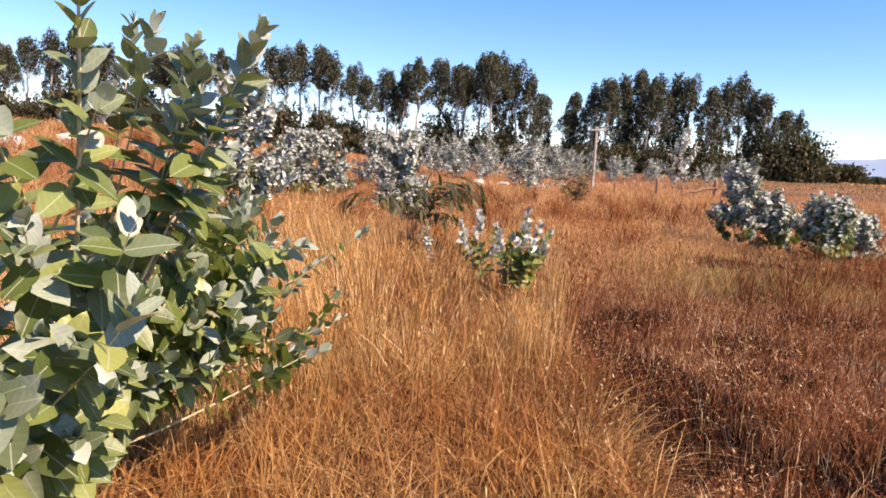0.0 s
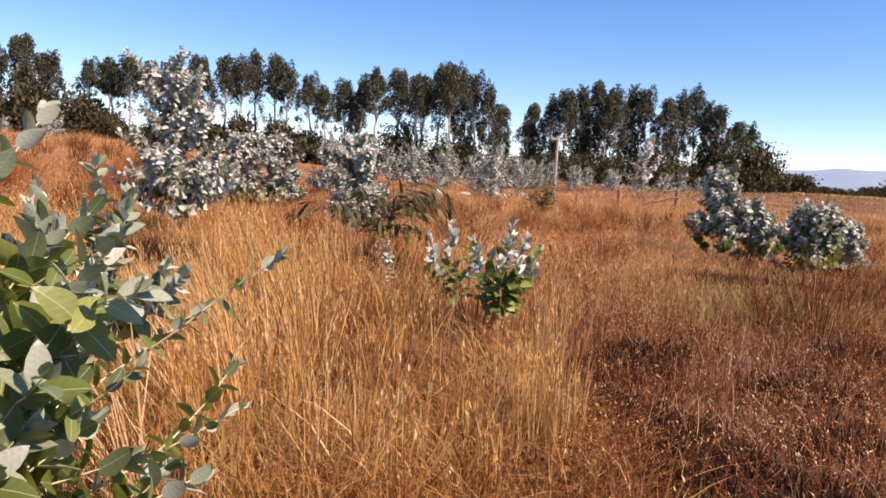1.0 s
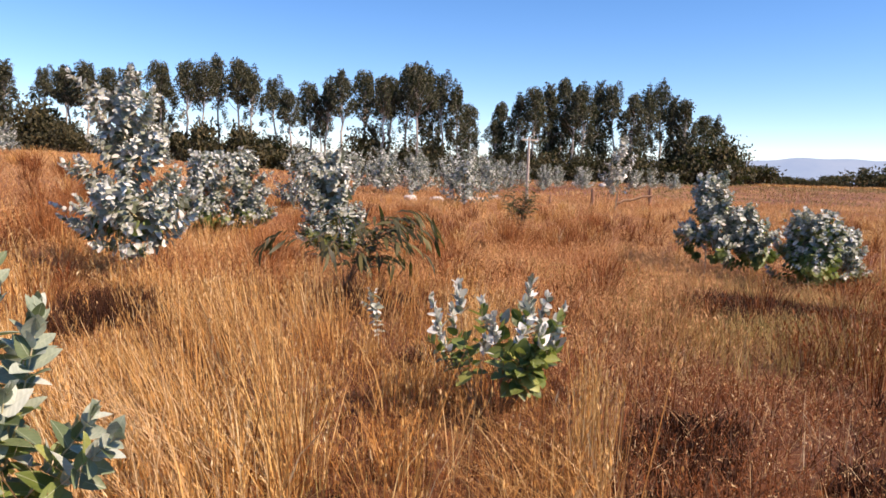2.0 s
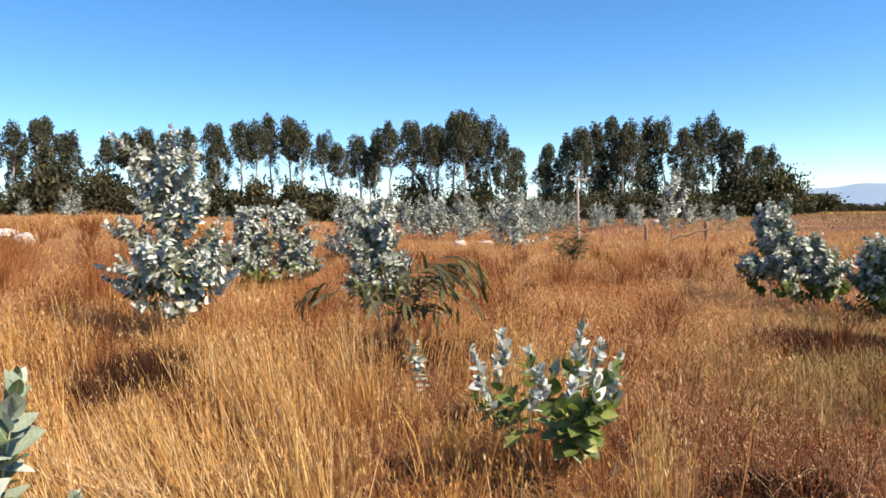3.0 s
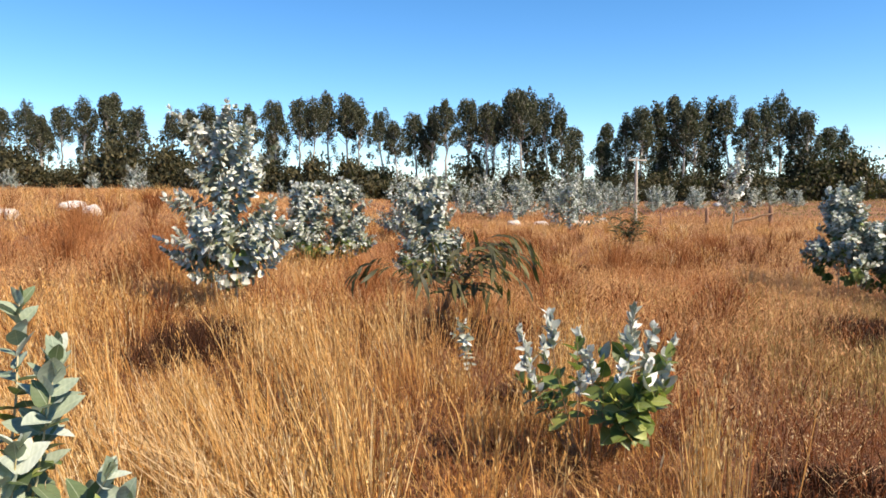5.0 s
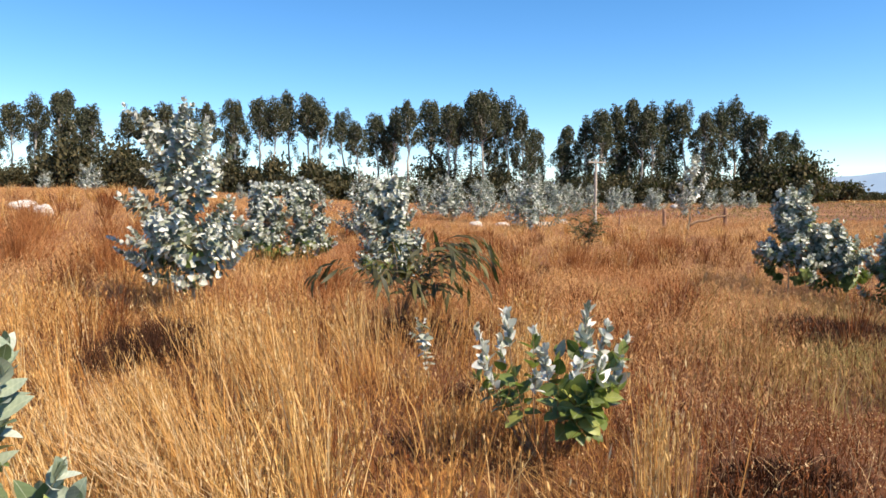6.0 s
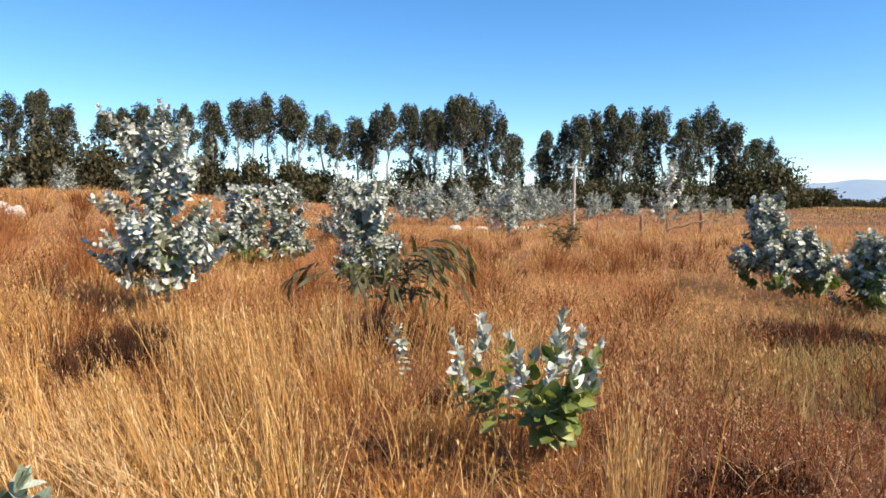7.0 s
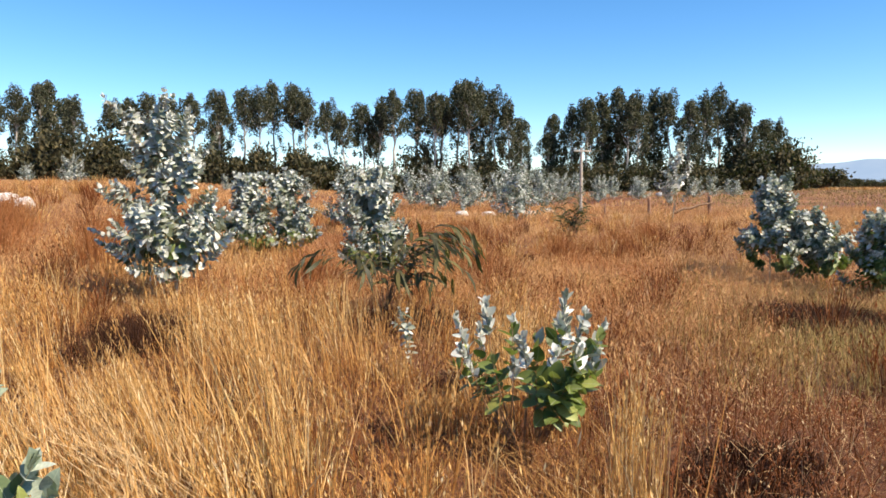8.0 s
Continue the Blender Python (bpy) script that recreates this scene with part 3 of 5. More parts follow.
TALL_SHOOTS = [
    ((-0.95, -0.45, 1.95), (0.05, -0.05, 0.10), 0.135, 0.95, 0.45, 0.075),
    ((-1.06, 0.45, 1.80), (0.02, 0.05, 0.75), 0.160, 0.62, 0.50, 0.060), ((-0.92, 0.32, 1.74), (0.06, 0.03, 0.75), 0.165, 0.60, 0.52, 0.060), ((-0.74, 0.20, 1.60), (0.08, 0.0, 0.70), 0.165, 0.60, 0.52, 0.060),
    ((-0.60, 0.14, 1.76), (0.10, 0.0, 0.70), 0.165, 0.70, 0.42, 0.060), ((-1.24, 0.60, 1.84), (0.0, 0.1, 0.60), 0.140, 1.05, 0.40, 0.060),
    ((-0.80, 0.18, 1.62), (0.08, 0.0, 0.75), 0.165, 0.80, 0.45, 0.070), ((-0.80, -0.35, 1.50), (0.18, -0.45, 1.15), 0.135, 1.30, 0.35, 0.070), ((-1.05, -0.60, 1.62), (0.15, -0.42, 1.10), 0.130, 1.00, 0.35, 0.070),
    ((-1.10, -0.55, 1.35), (0.14, -0.35, 0.95), 0.130, 1.10, 0.35, 0.060), ((-0.92, -0.50, 1.20), (0.12, -0.30, 0.70), 0.135, 1.10, 0.35, 0.060),
    ((-0.97, 0.70, 1.34), (0.0, 0.1, 0.70), 0.120, 1.20, 0.50, 0.070), ((-0.98, 1.10, 1.38), (0.0, 0.15, 0.65), 0.120, 1.05, 0.55, 0.070), ((-0.76, 1.00, 1.22), (0.05, 0.15, 0.60), 0.110, 1.30, 0.50, 0.060),
    ((-0.78, 0.90, 1.06), (0.05, 0.12, 0.50), 0.125, 1.30, 0.30, 0.045), ((-0.70, 0.70, 0.95), (0.05, 0.12, 0.45), 0.130, 1.20, 0.25, 0.045), ((-0.64, 0.60, 0.86), (0.06, 0.1, 0.40), 0.125, 1.15, 0.25, 0.042),
    ((-0.68, 0.50, 0.76), (0.06, 0.05, 0.35), 0.130, 1.25, 0.25, 0.042), ((-0.84, 0.15, 0.66), (0.06, 0.0, 0.35), 0.165, 0.95, 0.40, 0.055), ((-0.72, 0.25, 0.88), (0.06, 0.0, 0.45), 0.135, 1.30, 0.25, 0.045),
    ((-0.85, 0.30, 1.00), (0.05, 0.0, 0.50), 0.130, 1.30, 0.25, 0.045), ((-0.92, 0.10, 0.92), (0.03, 0.0, 0.45), 0.135, 1.30, 0.25, 0.045), ((-0.98, 0.15, 1.12), (0.03, 0.0, 0.60), 0.135, 1.25, 0.25, 0.050),
    ((-0.95, 0.05, 0.70), (0.03, -0.03, 0.35), 0.135, 1.25, 0.25, 0.045), ((-0.84, -0.42, 1.06), (0.03, -0.1, 0.45), 0.150, 0.80, 0.35, 0.055), ((-0.92, -0.52, 0.92), (0.03, -0.1, 0.35), 0.145, 1.25, 0.30, 0.055),
    ((-0.72, -0.88, 0.84), (0.05, -0.15, 0.30), 0.165, 0.75, 0.50, 0.050), ((-0.86, -0.72, 0.72), (0.05, -0.15, 0.25), 0.155, 0.95, 0.40, 0.055), ((-0.80, -0.58, 0.62), (0.05, -0.1, 0.20), 0.130, 1.30, 0.35, 0.050),
    ((-1.30, 0.70, 1.00), (0.0, 0.1, 0.40), 0.130, 1.20, 0.30, 0.050), ((-1.60, 0.40, 1.30), (-0.03, 0.05, 0.50), 0.130, 1.20, 0.30, 0.050), ((-1.60, -0.10, 1.10), (-0.03, 0.0, 0.40), 0.130, 1.20, 0.30, 0.050),
    ((-1.30, -0.20, 1.65), (0.0, -0.02, 0.70), 0.135, 1.05, 0.35, 0.055), ((-0.62, 0.72, 1.00), (0.08, 0.1, 0.50), 0.125, 1.25, 0.35, 0.045), ((-0.60, 0.62, 0.72), (0.08, 0.08, 0.36), 0.125, 1.2, 0.35, 0.045), ((-0.70, 0.85, 0.84), (0.08, 0.1, 0.42), 0.125, 1.3, 0.35, 0.045),
    ((-0.75, 0.45, 1.30), (0.08, 0.05, 0.65), 0.150, 0.85, 0.50, 0.065), ((-0.68, 0.30, 1.50), (0.1, 0.02, 0.72), 0.160, 0.75, 0.50, 0.065), ((-0.78, 0.40, 0.62), (0.06, 0.04, 0.32), 0.135, 1.2, 0.3, 0.045), ((-1.50, 0.80, 1.10), (0.0, 0.1, 0.40), 0.130, 1.20, 0.30, 0.050),
]
LONG_TWIGS = [((-0.37, 0.91, 0.71), (0.1, 0.0, 0.38), 0.075, 0.95, 0.55, 0.050), ((-0.42, 0.78, 0.50), (0.1, 0.0, 0.30), 0.110, 1.05, 0.42, 0.050), ((-0.52, 1.12, 0.86), (0.08, 0.1, 0.42), 0.075, 1.10, 0.50, 0.050)]
young_gum("gum_shrub", 11, 1.0, 0.74, 0, 0.12, "tall grey-green young gum with broad waxy leaves beside the path", 1.35, 340, 0.055, 0.12, TALL_BASE, thick=0.016, leader=False, sage=True, mats=(M_SAGE, M_GREEN_BROAD, M_SAGE), side_twigs=2,
          extra=tuple(toward_tip(TALL_BASE, st, tip, leaf=lf, old=o, bare=b, gap=g, thick=0.011 if k == 0 else 0.006, shrink=0.5, pack=0.45)
                      for k, (tip, st, lf, o, b, g) in enumerate(TALL_SHOOTS + LONG_TWIGS)))
# the low silver shrub in the foreground: two stems of white upright tips, big green leaves below
LOW_BASE = spot(0.52, 4.5)
WHITE_TIPS = [((0.17, 4.62, 0.86), 0.085, 0.62), ((0.37, 4.55, 0.95), 0.105, 0.70), ((0.22, 4.40, 0.75), 0.085, 0.66), ((0.31, 4.66, 0.80), 0.075, 0.7), ((0.64, 4.50, 0.98), 0.115, 0.58), ((0.71, 4.56, 0.84), 0.095, 0.62), ((0.57, 4.62, 0.86), 0.095, 0.62),
              ((0.80, 4.60, 0.89), 0.10, 0.62), ((0.93, 4.60, 0.83), 0.085, 0.68), ((0.40, 4.22, 0.68), 0.09, 0.74), ((0.76, 4.42, 0.74), 0.095, 0.62), ((0.66, 4.34, 0.72), 0.09, 0.64), ((0.86, 4.45, 0.70), 0.09, 0.64), ((0.52, 4.40, 0.80), 0.085, 0.66)]
GREEN_TIPS = [((0.14, 4.50, 0.57), 0.12, 0.55), ((0.70, 4.25, 0.51), 0.16, 0.40), ((0.80, 4.28, 0.55), 0.16, 0.40), ((0.53, 4.27, 0.58), 0.14, 0.5), ((0.74, 4.30, 0.62), 0.16, 0.40), ((0.90, 4.42, 0.56), 0.15, 0.45),
              ((0.34, 4.42, 0.60), 0.13, 0.55), ((0.62, 4.26, 0.56), 0.16, 0.45), ((0.28, 4.60, 0.64), 0.12, 0.5), ((0.60, 4.70, 0.66), 0.14, 0.4), ((0.86, 4.62, 0.64), 0.14, 0.4), ((0.20, 4.45, 0.66), 0.11, 0.55), ((0.92, 4.52, 0.72), 0.13, 0.5),
              ((0.44, 4.60, 0.74), 0.12, 0.5), ((0.70, 4.62, 0.74), 0.13, 0.5), ((0.84, 4.36, 0.60), 0.15, 0.4)]
young_gum("gum_shrub", 23, 0.5, 0.3, 0, 0.09, "low young gum with white-silver upright tips and dark green lower leaves", 0.75, 300, 0.04, 0.2, LOW_BASE, thick=0.011, leader=False, tip=1.2, stem=M_TWIG_DARK,
          extra=tuple(toward_tip(LOW_BASE, (0.1 * (1 if tip[0] > 0.45 else -1), 0.0, 0.12), (tip[0], tip[1], tip[2] - 0.035), 13.0, leaf=lf * 0.82, old=0.5, bare=min(0.8, b + 0.06), gap=0.026, thick=0.005, erect=0.9, shrink=0.3, pack=0.6, rough=0.42) for tip, lf, b in WHITE_TIPS)
          + tuple(toward_tip(LOW_BASE, (0.06 * (1 if tip[0] > 0.45 else -1), -0.02, 0.12), tip, 6.0, leaf=lf * (0.78 if tip[2] < 0.5 else 0.92), old=6.0, bare=max(b, 0.5), gap=0.06, thick=0.006, shrink=0.2, pack=0.2, rough=0.3) for tip, lf, b in GREEN_TIPS))
# the shrub at the edge of the tall grass
EDGE_BASE = spot(-1.58, 2.6)
EDGE_TIPS = [((-1.45, 2.65, 1.12), 0.120, 0.80), ((-1.33, 2.60, 1.06), 0.130, 0.85), ((-0.99, 2.44, 0.80), 0.115, 1.3), ((-1.12, 2.48, 0.79), 0.115, 1.3), ((-1.60, 2.70, 1.24), 0.120, 0.8), ((-1.38, 2.50, 0.84), 0.135, 0.9),
             ((-1.44, 2.42, 0.74), 0.135, 1.3), ((-1.68, 2.45, 1.02), 0.120, 0.9), ((-1.78, 2.75, 1.12), 0.120, 0.8), ((-1.80, 2.50, 0.85), 0.120, 1.3), ((-1.50, 2.85, 0.90), 0.115, 0.9), ((-1.30, 2.62, 0.70), 0.125, 1.3)]
young_gum("gum_shrub", 31, 0.6, 0.34, 0, 0.12, "young gum with pale waxy silver leaves in paired tiers", 0.6, 220, 0.045, 0.2, EDGE_BASE, thick=0.011, leader=False, sage=True, mats=(M_SAGE, M_GREEN_BROAD, M_SAGE),
          extra=tuple(toward_tip(EDGE_BASE, (0.02, 0.0, 0.25), tip, 5.0, leaf=lf, old=o, bare=0.30, gap=0.05, thick=0.007, erect=0.2, shrink=0.35, pack=0.45, rough=0.24) for tip, lf, o in EDGE_TIPS))
# the single sprig
young_gum("gum_sprig", 37, 0.64, 0.13, 4, 0.07, "single thin silver gum sprig standing out of grass", 0.3, 60, 0.024, 0.45, spot(-0.218, 6.4), thick=0.005, twigs=0)
# the big silver one
young_gum("gum_sapling", 41, 2.55, 0.98, 36, 0.135, "large silvery young gum with a forked bushy crown", 0.28, 300, 0.046, 0.2, spot(-3.42, 9.6), rise=(5, 42), thick=0.022, twigs=3, top_lean=0.66, tip=0.16,
          extra=(*(dict(start=(0, 0, z), azimuth=a, rise=e, length=n, bend=0.45, leaf=0.14, gap=0.05, bare=0.2, thick=0.009, old=0.42) for a, e, n, z in (
              (262, 10, 1.05, 0.76), (278, 26, 1.0, 0.9), (250, 34, 0.95, 0.9), (268, 4, 1.0, 0.70), (92, 8, 0.9, 0.74), (105, 28, 0.8, 0.9), (80, 20, 0.8, 0.78), (180, 8, 0.7, 0.72), (225, 10, 0.9, 0.74),
              (130, 8, 0.8, 0.62), (285, 8, 0.9, 0.66), (240, 2, 0.8, 0.58), (200, 20, 0.7, 0.75), (70, 2, 0.75, 0.58), (160, 0, 0.6, 0.5), (215, 0, 0.65, 0.5), (265, -2, 0.75, 0.52), (100, -2, 0.7, 0.5), (185, 4, 0.55, 0.45))),
                 dict(start=(0.0, 0, 1.3), azimuth=95, rise=66, length=1.3, bend=0.1, leaf=0.10, gap=0.04, bare=0.2, thick=0.009, old=0.1),
                 dict(start=(0.0, 0, 1.2), azimuth=260, rise=72, length=1.35, bend=0.1, leaf=0.10, gap=0.04, bare=0.2, thick=0.009, old=0.1)))
# shrubs in the middle distance
MIDDLE = [
    # seed, x, y, height, spread, shoots, leaf, old share, lowest shoot, skirt
    (51, -4.0, 15.0, 1.8, 0.72, 38, 0.13, 0.36, 0.14, 6), (52, -3.3, 16.0, 1.95, 0.72, 38, 0.13, 0.4, 0.14, 6),
    (53, -1.2, 13.2, 2.1, 0.82, 46, 0.125, 0.36, 0.16, 6), (54, 6.62, 14.8, 2.1, 0.80, 42, 0.135, 0.45, 0.26, 4),
    (55, 7.6, 14.6, 1.5, 0.78, 34, 0.135, 0.45, 0.26, 4), (56, 7.75, 12.8, 1.45, 0.85, 42, 0.135, 0.85, 0.22, 5), (57, 8.9, 13.6, 1.1, 0.62, 28, 0.13, 0.45, 0.28, 4),
]
for seed, x, y, h, s, n, lf, o, lo, sk in MIDDLE:
    young_gum("gum_shrub", seed, h, s, n, lf, "bushy silver-grey young gum standing in dry red grass", o, 0, 0.042, lo, spot(x, y), rise=(0, 42), skirt=sk, top_lean=0.72, twigs=4, thick=0.014,
              group="young gums in the field", tip=0.12)
young_gum("gum_sapling", 58, 4.1, 1.6, 13, 0.22, "slender silver-white gum sapling on a thin bare stem", 0.3, 0, 0.09, 0.2, spot(11.7, 37.0), top_lean=0.95, twigs=3, thick=0.03,
          group="young gums in the field", tip=0.6)

# rows of planted saplings before the windbreak
KINDS = []
for seed, h, s, n in ((61, 2.6, 1.15, 34), (62, 3.0, 1.2, 36), (63, 2.2, 1.05, 30), (64, 2.0, 1.3, 34)):
    KINDS.append((h, young_gum("gum_sapling", seed, h, s, n, 0.2, "blue-grey young gum in a planted row before the windbreak", 0.15, 0, 0.105, 0.05, spot(0, -60), rise=(5, 45), skirt=6,
                               twigs=2, far=True, thick=0.03, mats=(M_GREY, M_GREY, M_TIP), tip=0.0, group="planted gum saplings")))
ROWS = [(-3.6, 26, 2.3), (-3.3, 30, 2.4), (-2.7, 60, 2.9), (-0.7, 55, 2.9), (1.4, 52, 3.1), (3.0, 60, 2.9), (4.5, 62, 2.7), (4.05, 40, 2.6), (9.2, 70, 3.0),
        (12.0, 75, 3.1), (13.7, 75, 2.6), (16.2, 75, 2.2), (29.9, 80, 2.4), (35.0, 85, 1.6), (-40.9, 70, 2.0), (-32.2, 62, 2.2), (-22.9, 75, 1.6), (33.6, 85, 2.1),
        (-5.5, 66, 2.3), (-0.8, 68, 2.6), (2.2, 66, 2.8), (5.8, 58, 2.7), (6.4, 72, 2.6), (8.2, 60, 2.4), (10.6, 66, 2.6), (15.0, 70, 2.2), (18.4, 78, 2.3), (20.2, 74, 2.0), (25.0, 80, 2.2), (31.5, 78, 2.0),
        (-17.5, 75, 1.6), (27.9, 80, 2.0), (-15.6, 80, 2.0), (7.0, 64, 2.5), (22.0, 82, 2.2), (-45.5, 64, 1.9)]
for k, (x, y, h) in enumerate(ROWS):
    kh, src = KINDS[k % 4]
    f = h / kh
    m = spot(x, y, 77.0 * k) @ Matrix.Scale(f, 4)
    if k < 4:
        src.matrix_world = m
    else:
        c = copy_thing(src, Matrix())
        c.matrix_world = m


def narrow_bush(name, seed, x, y, height, lean_to, shoots, label, mat, leaf=0.14, droop=0.9, loose=60.0):
    """A bush of thin arching shoots with long narrow hanging leaves; lean_to: the side that most of them hang over."""
    r = np.random.default_rng(seed)
    stems, poses = [], []
    for k in range(shoots):
        az = radians(lean_to + r.normal(0, loose))
        el = radians(r.uniform(62, 86))
        d = np.array([math.sin(az) * math.cos(el), math.cos(az) * math.cos(el), math.sin(el)])
        p, pts, ln = np.zeros(3), [np.zeros(3)], height * r.uniform(0.75, 1.25)
        for i in range(12):
            d = d + np.array([math.sin(az) * 0.07 * droop, math.cos(az) * 0.07 * droop, -0.42 * droop * (i / 12) ** 1.5])
            d /= np.linalg.norm(d)
            p = p + d * ln / 12
            pts.append(p)
            if i > 3:
                for _ in range(2):
                    q = r.uniform(0, 2 * math.pi)
                    dd = d * 0.7 + np.array([math.cos(q) * 0.55, math.sin(q) * 0.55, -0.3])
                    poses.append(leaf_pose(p + r.normal(0, 0.02, 3), dd, np.array([0, 0, 1]) + r.normal(0, 0.4, 3), leaf * r.uniform(0.6, 1.2)))
        stems.append(tube(pts, np.linspace(0.006, 0.002, 13), 5))
    thing = empty_thing(name, spot(x, y), label, "shrub")
    v, f = joined(stems)
    part("stem", mesh_of("stem", v, [f], [M_TWIG_DARK]), thing)["kind"] = "stuff"
    foliage("foliage", np.array(poses), np.zeros(len(poses), dtype=int), [mat], thing, "", (NARROW_V, NARROW_F))


narrow_bush("drooping_shrub", 71, -0.75, 9.8, 1.6, 110, 20, "dark olive shrub with long narrow hanging leaves", M_OLIVE, 0.30, 0.85, 55.0)
narrow_bush("small_shrub", 72, 3.9, 22.0, 1.45, 90, 24, "small dark narrow-leaved bush in dry grass", M_OLIVE, 0.26, 0.1, 90.0)


# ---- windbreak of tall gums ----
def teardrop(r, centre, wide, tall, count, leaf=(0.22, 0.42)):
    """Leaf poses filling an upright teardrop with a pointed top, thickest towards its skin."""
    d = r.normal(0, 1, (count, 3))
    d /= np.linalg.norm(d, axis=1)[:, None]
    q = r.uniform(0.25, 1.0, count) ** 0.5
    z = d[:, 2] * q
    shrink = np.where(z > 0, 1 - 0.62 * z ** 1.3, 1 - 0.25 * z * z) * (1 + 0.22 * np.sin(np.arctan2(d[:, 1], d[:, 0]) * 3 + z * 5 + centre[0] * 7))
    p = np.column_stack([d[:, 0] * q * wide * shrink, d[:, 1] * q * wide * shrink, z * tall]) + r.normal(0, 0.08, (count, 3)) + centre
    return [leaf_pose(c, np.array([r.normal(0, 0.6), r.normal(0, 0.6), -0.6]), r.normal(0, 1, 3), r.uniform(*leaf)) for c in p]


def gum_tree(name, seed, height, bare, width, sides, label, sprigs=10):
    """A tall gum: pale trunk, steep limbs, a pointed crown of upright tufts, ragged thin sprigs down the trunk."""
    r = np.random.default_rng(seed)
    n = 12
    bend = np.cumsum(r.normal(0, 0.12, (n + 1, 2)), axis=0)
    bend -= bend[0]
    trunk = np.column_stack([bend, np.linspace(0, height * 0.96, n + 1)])
    stems = [tube(trunk, np.linspace(0.24, 0.03, n + 1), 8)]

    def along(f):
        i = min(f * n, n - 0.001)
        return trunk[int(i)] + (trunk[int(i) + 1] - trunk[int(i)]) * (i % 1)

    tall = height * 0.14
    top = along(0.94)
    poses = teardrop(r, np.array([top[0], top[1], height - tall]), width * 0.38, tall, 300)
    sides = int(sides * 3.4)
    for k in range(sides):
        f = bare + (0.9 - bare) * ((k + r.uniform(0, 0.8)) / sides)
        az = k * 2.4 + r.uniform(-0.4, 0.4)
        p = along(f * 0.9)
        reach = width * r.uniform(0.35, 1.1) * (1.0 - 0.62 * max(0.0, (f - 0.5) / 0.4))
        hgt = height * r.uniform(0.045, 0.1)
        c = np.array([p[0] + math.cos(az) * reach, p[1] + math.sin(az) * reach, height * f + hgt * 0.6])
        stems.append(tube([p, (p + c) / 2 + (0, 0, -0.15 * reach), c], [0.08, 0.05, 0.02], 5))
        poses += teardrop(r, c, width * r.uniform(0.17, 0.37), hgt, int(r.uniform(100, 190)))
    for k in range(sprigs):
        f = r.uniform(bare * 0.2, bare + 0.1)
        p = along(f)
        az, reach = r.uniform(0, 6.28), width * r.uniform(0.15, 0.85)
        c = p + np.array([math.cos(az) * reach, math.sin(az) * reach, reach * r.uniform(0.3, 1.1)])
        stems.append(tube([p, c], [0.035, 0.012], 4))
        poses += teardrop(r, c, r.uniform(0.25, 0.5), r.uniform(0.5, 1.1), int(r.uniform(30, 70)))
    thing = empty_thing(name, Matrix(), label, "tree", "gum windbreak")
    v, f = joined(stems)
    part("trunk", mesh_of("trunk", v, [f], [M_BARK]), thing, "pale bare gum trunk with thin limbs")
    foliage("crown", np.array(poses), np.zeros(len(poses), dtype=int), [M_CROWN], thing, "dark green crown with gaps", (DIAMOND_V, DIAMOND_F))
    return thing


LABEL_TALL = "tall gum with pale bare trunk and dark tufted crown"
LABEL_FULL = "dark dense gum leafed almost to the ground"
TALL = [(h, gum_tree("gum_tree", s, h, b, w, c, LABEL_TALL)) for s, h, b, w, c in
        ((81, 16.0, 0.57, 2.8, 8), (82, 16.5, 0.61, 2.6, 7), (83, 15.5, 0.52, 2.9, 9), (84, 17.0, 0.60, 2.7, 7), (85, 15.0, 0.55, 2.6, 7))]
FULL = [(h, gum_tree("gum_tree", s, h, b, w, c, LABEL_FULL, 16)) for s, h, b, w, c in
        ((91, 15.0, 0.24, 2.2, 12), (92, 16.0, 0.34, 2.3, 10), (93, 14.0, 0.20, 2.2, 12))]
LEFT_X = [-108.9, -105.2, -102.1, -98.9, -95.8, -92.5, -89.4, -86.3, -83.1, -79.0, -76.4, -73.1, -69.0, -65.4, -62.7, -59.2, -52.9, -49.7, -47.3, -43.9, -40.2,
          -36.1, -32.5, -29.9, -27.0, -24.0, -21.8, -18.4, -16.0, -13.2, -11.0, -8.1, -4.5, -2.0, -0.6, 2.2, 4.1, 6.1, 7.9, 10.6, 12.0]
LEFT_Z = [16.0, 16.6, 15.6, 16.4, 15.7, 16.9, 16.2, 15.5, 16.2, 16.8, 15.0, 16.4, 17.2, 17.7, 18.1, 15.9, 15.0, 15.4, 16.1, 15.6, 16.2,
          16.7, 17.1, 16.6, 17.4, 17.5, 16.2, 14.8, 13.3, 14.4, 14.6, 16.6, 16.6, 16.1, 15.2, 17.8, 17.9, 17.3, 16.5, 15.0, 12.1]
RIGHT = [(16.3, 10.0), (17.8, 12.7), (20.1, 13.8), (22.7, 15.2), (25.0, 15.7), (26.9, 16.6), (29.0, 15.6), (30.8, 15.8), (33.5, 16.4), (36.2, 16.0), (38.5, 14.7),
         (41.1, 15.5), (43.8, 16.7), (46.1, 14.6), (48.3, 14.2), (50.7, 12.0), (52.9, 11.5)]
used = set()
UNDER = []


def plant(kinds, k, x, y, top):
    kh, src = kinds[k % len(kinds)]
    f = (top - gz(x, y)) / kh * (1.065 if kinds is not UNDER else 1.0)
    m = spot(x, y, 61.0 * k, 0.1) @ Matrix.Diagonal((0.5 + 0.5 * f, 0.5 + 0.5 * f, f, 1))
    if src.name in used:
        src = copy_thing(src, Matrix())
    used.add(src.name)
    src.matrix_world = m


